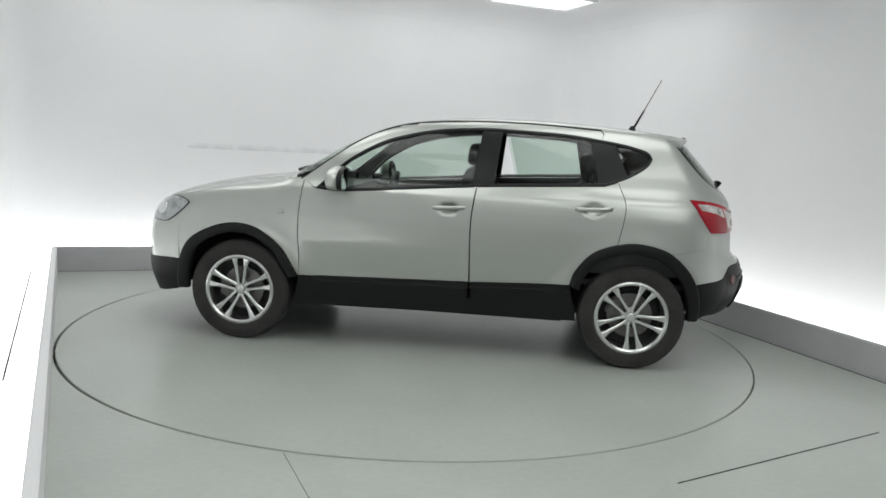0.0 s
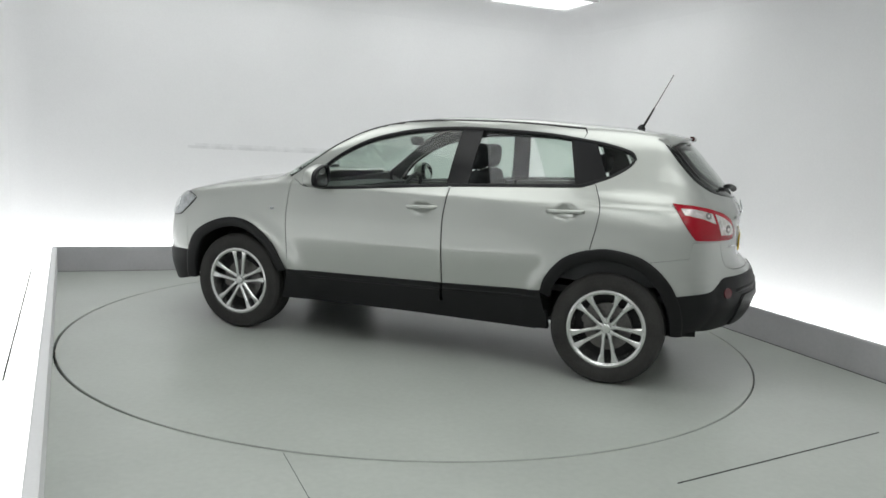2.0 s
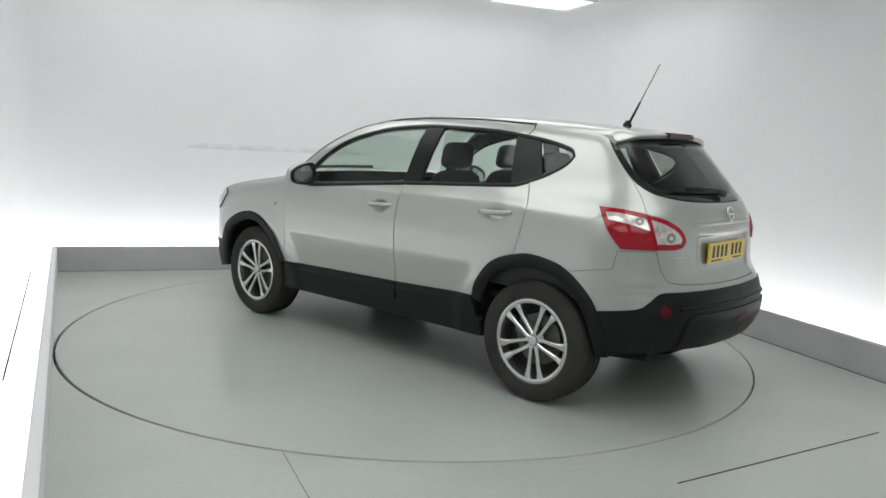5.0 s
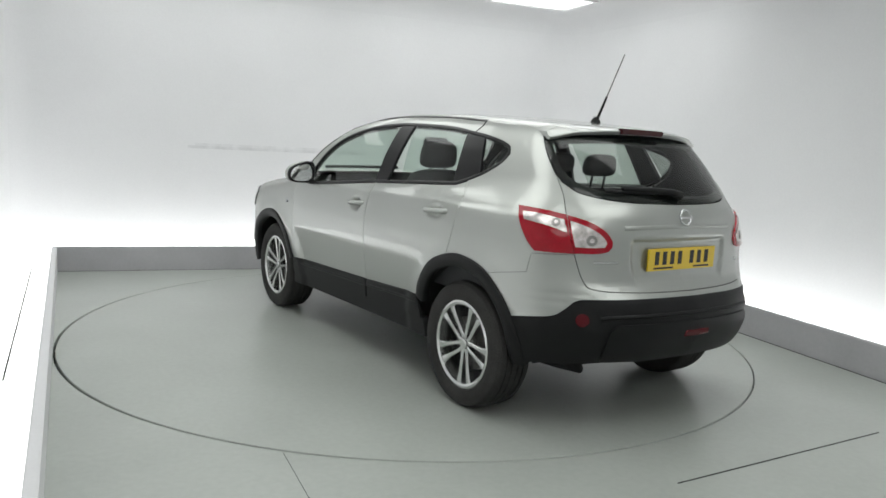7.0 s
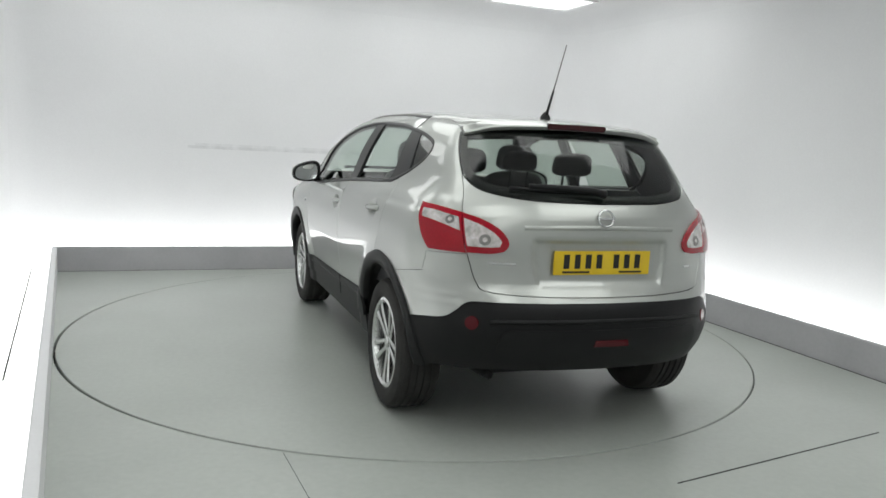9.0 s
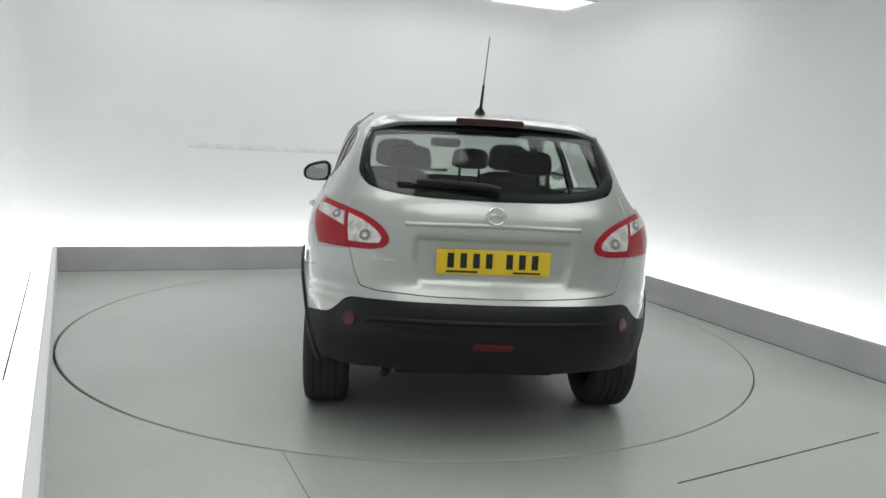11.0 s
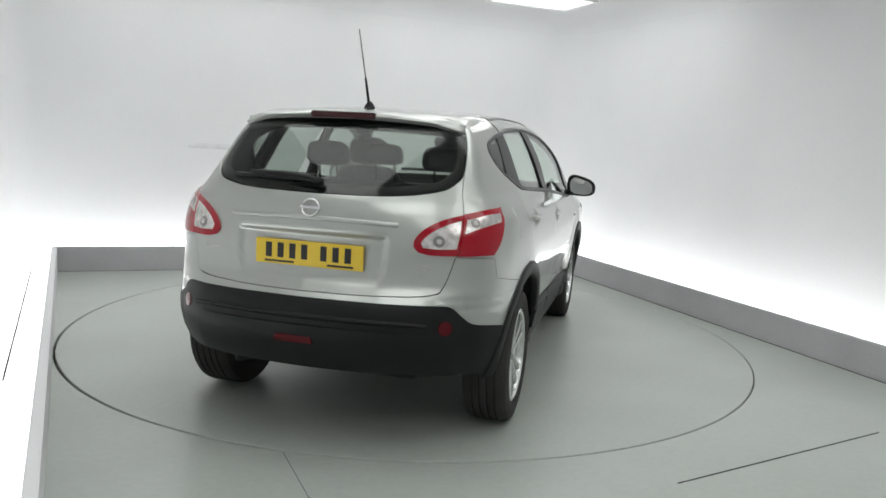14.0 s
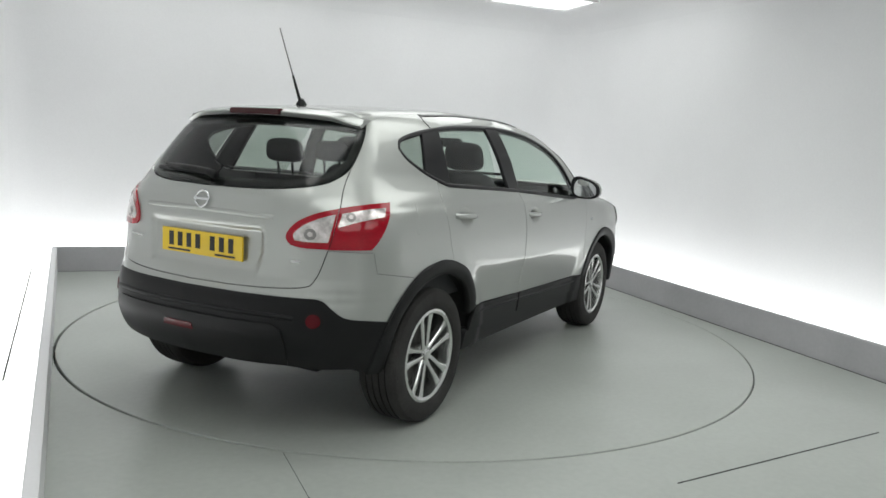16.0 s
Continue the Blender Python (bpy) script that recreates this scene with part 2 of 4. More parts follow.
TAIL = curve((0.25, -1.95), (0.36, -2.05), (0.46, -2.122), (0.56, -2.150), (0.65, -2.140), (0.70, -2.122), (0.735, -2.085), (0.78, -2.048), (0.88, -2.035), (1.0, -2.030), (1.08, -2.018), (1.13, -1.995), (1.18, -1.955), (1.25, -1.895), (1.35, -1.805), (1.45, -1.712), (1.52, -1.645), (1.6, -1.57))
TAIL_ROUND = curve((0.0, 0.0), (0.26, 0.013), (0.5, 0.058), (0.65, 0.125), (0.75, 0.205), (0.85, 0.33))
NOSE = curve((0.2, 2.06), (0.3, 2.12), (0.45, 2.17), (0.6, 2.175), (0.75, 2.16), (0.9, 2.12), (1.1, 2.0))
NOSE_ROUND = curve((0.0, 0.0), (0.3, 0.02), (0.55, 0.085), (0.7, 0.160), (0.8, 0.245), (0.9, 0.40))


def soft_max(a, b, k):
    h = np.maximum(k - np.abs(a - b), 0) / k
    return np.maximum(a, b) + h * h * k * 0.25


def ramp(x, a, b):
    t = np.clip((x - a) / (b - a), 0, 1)
    return t * t * (3 - 2 * t)


def solid(x, y, z):
    """Below zero inside the car's outer form."""
    ay = np.abs(y)
    # recess for the number plate
    hollow = 0.019 * ramp(0.372 - ay - 0.25 * np.maximum(0.88 - z, 0), 0.0, 0.038) * ramp(z, 0.758, 0.805) * ramp(1.000 - z, 0.0, 0.036)
    # hollows behind the door handles
    dent = 0.02 * (np.exp(-(((x + 0.09) / 0.062) ** 2 + ((z - 0.985) / 0.036) ** 2) ** 2) + np.exp(-(((x + 1.02) / 0.062) ** 2 + ((z - 1.03) / 0.036) ** 2) ** 2))
    # the cabin is wider in front than behind
    cabin = ramp(z, 1.08, 1.36) * 0.048 * ramp(x, -0.8, 0.2) - ramp(z, 0.96, 1.26) * 0.046 * ramp(-x, 0.9, 1.6)
    # flares round the wheels, the lower doors tucked in below a knee, a soft ridge running to the tail lamp
    rf, rr = np.hypot(x - 1.315, z - 0.343), np.hypot(x + 1.315, z - 0.343)
    flare = 0.011 * (np.exp(-((rf - 0.47) / 0.06) ** 2) + np.exp(-((rr - 0.47) / 0.06) ** 2)) * ramp(z, 0.40, 0.55)
    knee = np.maximum(0.725 - z, 0)
    tuck = 0.075 * np.minimum(knee * knee / (knee + 0.012), 0.2) * ramp(rf, 0.50, 0.60) * ramp(rr, 0.50, 0.60) * ramp(1.2 - np.abs(x), 0.0, 0.1)
    ridge = 0.006 * np.exp(-((z - 1.128 - 0.02 * (x + 1.4)) / 0.028) ** 2) * ramp(-x, 0.85, 1.25) * ramp(1.72 + x, 0.0, 0.15)
    side = ay - (WIDE(z) - TAPER(x) - dent + cabin + flare - tuck + ridge)
    corner = 0.05 * np.minimum(ay / 0.63, 1.1) ** 3 * (0.9 * ramp(z, 0.92, 1.18) + ramp(0.78 - z, 0.0, 0.10))
    tail = (TAIL(z) + TAIL_ROUND(ay) + corner + hollow) - x
    nose = x - (NOSE(z) - NOSE_ROUND(ay))
    top = z - (TOP(x) - 0.030 * (ay / 0.6) ** 2.2)
    g = soft_max(side, top * 0.9, 0.08)
    g = soft_max(g, tail * 0.85, 0.07)
    return soft_max(g, nose * 0.85, 0.10)


def solve(px, py, pz, dx, dy, dz, far):
    lo, hi = np.zeros(len(px)), np.full(len(px), far)
    for _ in range(26):
        mid = (lo + hi) / 2
        inside = solid(px + dx * mid, py + dy * mid, pz + dz * mid) < 0
        lo, hi = np.where(inside, mid, lo), np.where(inside, hi, mid)
    return np.stack([px + dx * lo, py + dy * lo, pz + dz * lo], 1)


XR, XF, ARC = -1.35, 1.35, 0.8


def on_side(sz):
    """Points (s, z) of the flank, wrapped round tail and nose, on the form. s is x along the flank."""
    s, z = np.asarray(sz, float).T
    a = np.where(s < XR, (XR - s) / ARC, np.where(s > XF, (s - XF) / ARC, 0.0))
    ox = np.clip(s, XR, XF)
    dx = np.where(s < XR, -np.sin(a), np.sin(a))
    return solve(ox, np.zeros_like(s), z, dx, np.cos(a), np.zeros_like(s), 1.6)


def on_top(xy):
    x, y = np.asarray(xy, float).T
    o = np.zeros_like(x)
    return solve(x, y, o + 0.55, o, o, o + 1, 1.5)


def slope(p):
    e, (x, y, z) = 1e-3, p.T
    n = np.stack([solid(x + e, y, z) - solid(x - e, y, z), solid(x, y + e, z) - solid(x, y - e, z), solid(x, y, z + e) - solid(x, y, z - e)], 1)
    return n / np.linalg.norm(n, axis=1, keepdims=True)


# ---- car materials ----
M_PAINT = mat("silver_metallic_paint", (0.435, 0.449, 0.426), 0.37, metal=0.74, edge=0.5, coat=1.0, coat_rough=0.015, coat_ior=1.52, grain=0.035, grain_scale=900, blotch=0.012, blotch_scale=3)
M_CLAD = mat("black_grained_plastic", (0.0052, 0.0054, 0.006), 0.5, spec=0.27, grain=0.15, grain_scale=300, bump=0.15, blotch=0.12, blotch_scale=4)
M_TRIM = mat("black_trim", (0.008, 0.008, 0.009), 0.3, spec=0.25, grain=0.1, grain_scale=150)
M_DARK = mat("dark_underbody", (0.012, 0.012, 0.013), 0.8, grain=0.3, grain_scale=40)
M_TYRE = mat("tyre_rubber", (0.037, 0.036, 0.035), 0.85, spec=0.25, grain=0.2, grain_scale=160, bump=0.2, blotch=0.2, blotch_scale=6)
M_RIM = mat("silver_alloy", (0.62, 0.63, 0.62), 0.22, metal=0.95, coat=0.5, grain=0.03, grain_scale=300)
M_DISC = mat("cast_iron", (0.16, 0.155, 0.15), 0.45, metal=0.8, grain=0.15, grain_scale=80)
M_CHROME = mat("chrome", (0.75, 0.76, 0.77), 0.12, metal=1.0)
M_CABIN = mat("dark_cabin_plastic", (0.035, 0.036, 0.038), 0.7, grain=0.1, grain_scale=120)
M_SEAT = mat("charcoal_seat_cloth", (0.045, 0.046, 0.05), 0.9, grain=0.12, grain_scale=60, blotch=0.1, blotch_scale=8)
M_LINER = mat("pale_headliner", (0.42, 0.42, 0.40), 0.9, grain=0.05, grain_scale=200)
M_YELLOW = mat("yellow_plate", (0.72, 0.50, 0.015), 0.35, coat=0.5, blotch=0.03, blotch_scale=12)
M_INK = mat("black_print", (0.01, 0.01, 0.01), 0.5)
M_MIRROR = mat("mirror_glass", (0.58, 0.60, 0.60), 0.04, metal=1.0)
M_LENS_RED = mat("red_lens", (0.31, 0.003, 0.013), 0.12, coat=0.35, spec=0.3, grain=0.12, grain_scale=120)
M_LENS_FOG = mat("glossy_red_lens", (0.08, 0.003, 0.007), 0.25, coat=0.15, spec=0.25, grain=0.1, grain_scale=150)
M_LENS_BROWN = mat("smoked_red_lens", (0.045, 0.008, 0.010), 0.2, spec=0.4)
M_BOWL = mat("lamp_reflector_bowl", (0.30, 0.29, 0.28), 0.2, metal=0.7, grain=0.2, grain_scale=80)
M_LENS_WHITE = mat("clear_lens_reflector", (0.66, 0.61, 0.60), 0.16, metal=0.55, coat=0.8, grain=0.22, grain_scale=55, blotch=0.25, blotch_scale=22)
M_LENS_HEAD = mat("headlamp_lens", (0.40, 0.42, 0.43), 0.10, metal=0.8, coat=1.0, grain=0.35, grain_scale=26)


def glass_material(name, tint):
    m = bpy.data.materials.new(name)
    m.use_nodes = True
    nt = m.node_tree
    out = nt.nodes["Material Output"]
    nt.nodes.remove(nt.nodes["Principled BSDF"])
    clear, gloss, mix, fres = (nt.nodes.new("ShaderNode" + k) for k in ("BsdfTransparent", "BsdfGlossy", "MixShader", "LayerWeight"))
    power, scale = nt.nodes.new("ShaderNodeMath"), nt.nodes.new("ShaderNodeMath")
    power.operation, scale.operation = "POWER", "MULTIPLY_ADD"
    power.inputs[1].default_value = 5
    scale.inputs[1].default_value, scale.inputs[2].default_value = 0.9, 0.042
    clear.inputs["Color"].default_value = (*tint, 1)
    gloss.inputs["Color"].default_value = (1, 1, 1, 1)
    gloss.inputs["Roughness"].default_value = 0.02
    fres.inputs["Blend"].default_value = 0.5
    nt.links.new(fres.outputs["Facing"], power.inputs[0])
    nt.links.new(power.outputs[0], scale.inputs[0])
    nt.links.new(scale.outputs[0], mix.inputs[0])
    nt.links.new(clear.outputs[0], mix.inputs[1])
    nt.links.new(gloss.outputs[0], mix.inputs[2])
    nt.links.new(mix.outputs[0], out.inputs["Surface"])
    return m


M_GLASS = glass_material("green_tinted_glass", (0.74, 0.82, 0.77))
M_GLASS_REAR = glass_material("darker_tinted_glass", (0.50, 0.54, 0.51))


# ---- panel building ----
def spline(pts, n=6):
    """A smooth open line through the points."""
    p = [np.array(q, float) for q in pts]
    if len(p) < 3:
        return [tuple(p[0] + (p[1] - p[0]) * i / n) for i in range(n)] + [tuple(p[1])]
    p = [2 * p[0] - p[1]] + p + [2 * p[-1] - p[-2]]
    out = []
    for i in range(1, len(p) - 2):
        a, b, c, d = p[i - 1:i + 3]
        for k in range(n):
            t = k / n
            out.append(tuple(0.5 * (2 * b + (c - a) * t + (2 * a - 5 * b + 4 * c - d) * t * t + (3 * b - a - 3 * c + d) * t ** 3)))
    return out + [tuple(p[-2])]


def loop(*lines):
    """Joins lines end to end into one closed outline."""
    out = []
    for ln in lines:
        for q in ln:
            if not out or math.dist(q, out[-1]) > 0.004:
                out.append(tuple(q))
    while math.dist(out[0], out[-1]) < 0.004:
        out.pop()
    return out


TAIL_S = XR - ARC * math.pi / 2
NOSE_S = XF + ARC * math.pi / 2


def other(line, mid):
    """The same line on the car's other half, in reverse."""
    return [(2 * mid - q[0], q[1]) for q in reversed(line)]


def resample(outline, step):
    out = []
    for a, b in zip(outline, outline[1:] + outline[:1]):
        n = max(1, int(math.dist(a, b) / step + 0.5))
        out += [(a[0] + (b[0] - a[0]) * i / n, a[1] + (b[1] - a[1]) * i / n) for i in range(n)]
    return out


def area(o):
    return sum(a[0] * b[1] - b[0] * a[1] for a, b in zip(o, o[1:] + o[:1])) / 2


def inset(o, gap):
    """Shrinks a counter-clockwise outline by gap."""
    out, n = [], len(o)
    for i in range(n):
        a, b = np.array(o[i - 1]), np.array(o[(i + 1) % n])
        d = (b - a) / max(np.linalg.norm(b - a), 1e-9)
        out.append((o[i][0] - d[1] * gap, o[i][1] + d[0] * gap))
    return out


def inside(pts, o):
    x, y = pts.T
    hit = np.zeros(len(pts), bool)
    for (x0, y0), (x1, y1) in zip(o, o[1:] + o[:1]):
        c = (y0 > y) != (y1 > y)
        hit ^= c & (x < (x1 - x0) * (y - y0) / (y1 - y0 + 1e-12) + x0)
    return hit


def shell(name, outline, material, parent, place=None, offset=0.0, gap=0.0, rim=0.014, step=0.03, flip=False, label=""):
    """A panel on the car's form inside an outline, with a turned-in rim. flip: on the car's right."""
    place = place or on_side
    o = list(outline)
    if area(o) < 0:
        o.reverse()
    o = resample(o, step)
    if gap:
        o = inset(o, gap)
    lo, hi = np.min(o, 0), np.max(o, 0)
    gx, gy = np.meshgrid(np.arange(lo[0] + step / 2, hi[0], step), np.arange(lo[1] + step / 2, hi[1], step))
    gx[1::2] += step / 2
    g = np.stack([gx.ravel(), gy.ravel()], 1)
    g = g[inside(g, o)]
    oa = np.array(o)
    if len(g):
        far = np.min(np.linalg.norm(g[:, None] - oa[None], axis=2), axis=1) > step * 0.55
        g = g[far]
    pts = [Vector(q) for q in o] + [Vector(q) for q in g]
    vs, _, fs, *_ = geometry.delaunay_2d_cdt(pts, [], [list(range(len(o)))], 1, 1e-5)
    uv = np.array([tuple(v) for v in vs])
    p = place(uv)
    n = slope(p)
    p = p + n * offset
    nb = len(o)
    # the rim: the outline again, turned inward
    ob = place(oa)
    on = slope(ob)
    ob = ob + on * offset
    tang = np.roll(ob, -1, 0) - np.roll(ob, 1, 0)
    tang /= np.linalg.norm(tang, axis=1, keepdims=True) + 1e-9
    outw = np.cross(tang, on)
    side_sign = np.sign(np.sum(outw * (ob - ob.mean(0))))
    outw *= side_sign if side_sign else 1
    faces = [tuple(f) for f in fs]
    base = len(p)
    verts = np.concatenate([p, ob, ob - on * rim])
    norms = np.concatenate([n, on * 0.5 + outw * 0.6, outw])
    tri = np.array([p[f[0]] for f in faces[:40]]), np.array([p[f[1]] for f in faces[:40]]), np.array([p[f[2]] for f in faces[:40]])
    up = np.sum(np.cross(tri[1] - tri[0], tri[2] - tri[0]) * n[[f[0] for f in faces[:40]]])
    if up < 0:
        faces = [f[::-1] for f in faces]
    for i in range(nb):
        j = (i + 1) % nb
        q = (base + i, base + nb + i, base + nb + j, base + j)
        e = np.cross(verts[q[1]] - verts[q[0]], verts[q[3]] - verts[q[0]])
        faces.append(q if e @ outw[i] > 0 else q[::-1])
    if flip:
        verts[:, 1] *= -1
        norms[:, 1] *= -1
        faces = [f[::-1] for f in faces]
    return solid_mesh(name, verts, faces, material, parent, label, norms)


def solid_mesh(name, verts, faces, material, parent, label="", norms=None):
    me = bpy.data.meshes.new(name)
    me.from_pydata([tuple(v) for v in verts], [], [tuple(f) for f in faces])
    me.materials.append(material)
    me.shade_smooth()
    if norms is not None:
        me.normals_split_custom_set_from_vertices([tuple(v / (np.linalg.norm(v) + 1e-12)) for v in norms])
    ob = new(name, me)
    ob.parent = parent
    if label:
        ob["label"] = label
    return ob


def band(name, line_a, line_b, material, parent, offset=0.01, rows=4, bulge=0.006, flip=False, label=""):
    """A strip between two lines of equal length on the flank, proud of it, with closed edges."""
    ts = [0.0] + [(k + 0.5) / rows for k in range(rows)] + [1.0]
    a, b = np.array(line_a), np.array(line_b)
    cols = []
    for k, t in enumerate(ts):
        p = on_side(a + (b - a) * t)
        cols.append(p + slope(p) * (offset + bulge * math.sin(math.pi * t)))
    p0, p1 = on_side(a), on_side(b)
    cols = [p0 - slope(p0) * 0.012] + cols + [p1 - slope(p1) * 0.03]
    n = len(a)
    verts = np.concatenate(cols)
    faces = []
    for k in range(len(cols) - 1):
        for i in range(n - 1):
            faces.append((k * n + i, k * n + i + 1, (k + 1) * n + i + 1, (k + 1) * n + i))
    f0 = faces[(n - 1) + (n - 1) // 2]
    c = np.cross(verts[f0[1]] - verts[f0[0]], verts[f0[3]] - verts[f0[0]])
    if c @ slope(verts[f0[0]][None])[0] < 0:
        faces = [f[::-1] for f in faces]
    if flip:
        verts[:, 1] *= -1
        faces = [f[::-1] for f in faces]
    return solid_mesh(name, verts, faces, material, parent, label)


def tube(name, pts, r, material, parent, label="", sides=8, r_end=None, squash=1.0):
    pts = [np.array(q, float) for q in pts]
    verts, faces = [], []
    for i, q in enumerate(pts):
        d = pts[min(i + 1, len(pts) - 1)] - pts[max(i - 1, 0)]
        d /= np.linalg.norm(d)
        ref = np.array((0, 0, 1.0)) if abs(d[2]) < 0.9 else np.array((1.0, 0, 0))
        a = np.cross(d, ref)
        a /= np.linalg.norm(a)
        b = np.cross(a, d)
        k = r if r_end is None else r + (r_end - r) * i / (len(pts) - 1)
        for s in range(sides):
            w = 2 * math.pi * s / sides
            verts.append(q + k * (a * math.cos(w) + b * math.sin(w) * squash))
    for i in range(len(pts) - 1):
        for s in range(sides):
            t = (s + 1) % sides
            faces.append((i * sides + s, i * sides + t, (i + 1) * sides + t, (i + 1) * sides + s))
    faces += [tuple(range(sides))[::-1], tuple(range((len(pts) - 1) * sides, len(pts) * sides))]
    return solid_mesh(name, verts, faces, material, parent, label)


def block(name, lo, hi, material, parent, bevel=0.02, label="", taper=None, segments=2):
    bm = bmesh.new()
    bmesh.ops.create_cube(bm, size=1)
    for v in bm.verts:
        v.co = Vector([lo[i] + (hi[i] - lo[i]) * (v.co[i] + 0.5) for i in range(3)])
    if taper:
        taper(bm)
    if bevel:
        bmesh.ops.bevel(bm, geom=bm.edges[:], offset=bevel, segments=segments, affect="EDGES")
    ob = mesh_object(name, bm, material, parent, label, smooth=True)
    ob.data.set_sharp_from_angle(angle=radians(50))
    return ob


def lathe(name, prof, n, material, parent, label=""):
    """Turns (radius, y) round the y axis."""
    verts = [(r * math.cos(2 * math.pi * i / n), y, r * math.sin(2 * math.pi * i / n)) for i in range(n) for r, y in prof]
    m = len(prof)
    faces = [(i * m + j, i * m + j + 1, ((i + 1) % n) * m + j + 1, ((i + 1) % n) * m + j) for i in range(n) for j in range(m - 1)]
    ob = solid_mesh(name, verts, faces, material, parent, label)
    ob.data.set_sharp_from_angle(angle=radians(32))
    return ob


# ---- the car ----
CAR = tagged(new("car"), "silver metallic five-door crossover car with black lower cladding on the turntable", "car")

# lines of the flank, as (s, z)
DLO_LOW = spline([(0.80, 1.068), (0.70, 1.060), (0.55, 1.062), (-0.237, 1.131), (-1.003, 1.178), (-1.111, 1.191), (-1.254, 1.246), (-1.362, 1.316), (-1.404, 1.369)])
DLO_TOP = spline([(-1.404, 1.369), (-1.361, 1.414), (-1.213, 1.454), (-1.029, 1.481), (-0.806, 1.505), (-0.429, 1.518), (-0.239, 1.516), (0.027, 1.491), (0.252, 1.441), (0.399, 1.388), (0.542, 1.305), (0.66, 1.215), (0.80, 1.068)])
DRIP = spline([(0.905, 1.128), (0.837, 1.180), (0.70, 1.285), (0.534, 1.405), (0.363, 1.489), (0.165, 1.541), (-0.23, 1.566), (-0.615, 1.568), (-1.0, 1.551), (-1.3, 1.531), (-1.5, 1.505), (-1.600, 1.482)])
SEAM_A = spline([(0.884, 1.122), (0.896, 1.033), (0.912, 0.80), (0.897, 0.60), (0.905, 0.472)])
SEAM_B = spline([(-0.262, 1.133), (-0.250, 1.04), (-0.238, 0.88), (-0.248, 0.505)])
SEAM_C = spline([(-1.172, 1.212), (-1.221, 1.085), (-1.218, 0.979), (-1.187, 0.815)])
ARCH_R = spline([(-0.902, 0.534), (-0.931, 0.629), (-1.029, 0.749), (-1.168, 0.811), (-1.308, 0.833), (-1.479, 0.796), (-1.600, 0.695), (-1.671, 0.582), (-1.715, 0.45), (-1.735, 0.34)])
ARCH_F = spline([(0.906, 0.471), (0.949, 0.545), (1.03, 0.668), (1.186, 0.779), (1.341, 0.806), (1.484, 0.769), (1.61, 0.681), (1.673, 0.55), (1.70, 0.42), (1.705, 0.33)])
DOOR_LOW = [(0.905, 0.472), (-0.248, 0.505), (-0.902, 0.534)]
GATE_SIDE = spline([(-1.600, 1.482), (-1.69, 1.372), (-1.785, 1.262), (-1.834, 1.185), (-1.864, 1.10), (-1.921, 0.908), (-1.968, 0.785), (-2.035, 0.745), (-2.30, 0.733), (TAIL_S, 0.730)])
GLASS_LOW = spline([(-1.770, 1.280), (-1.835, 1.236), (-1.945, 1.192), (-2.19, 1.164), (TAIL_S, 1.157)])
BUMP_SEAM = [(-1.515, 0.775), (-1.721, 0.812), (-1.737, 0.905), (-1.921, 0.912)]
BUMP_BLACK = spline([(-1.668, 0.586), (-1.76, 0.60), (-1.854, 0.617), (-1.905, 0.655), (-1.945, 0.692), (-2.02, 0.703), (-2.30, 0.708), (TAIL_S, 0.708)])
BONNET_SIDE = spline([(0.905, 1.128), (1.0, 1.112), (1.2, 1.075), (1.5, 1.018), (1.66, 0.975), (1.90, 0.925), (2.2, 0.875), (NOSE_S, 0.865)])
NOSE_BLACK = spline([(1.680, 0.535), (1.80, 0.53), (2.2, 0.50), (NOSE_S, 0.50)])


def cut(line, a, b):
    """The stretch of a line between the points nearest to a and b, in that order."""
    i = min(range(len(line)), key=lambda k: math.dist(line[k], a))
    j = min(range(len(line)), key=lambda k: math.dist(line[k], b))
    return line[i:j + 1] if i <= j else line[j:i + 1][::-1]


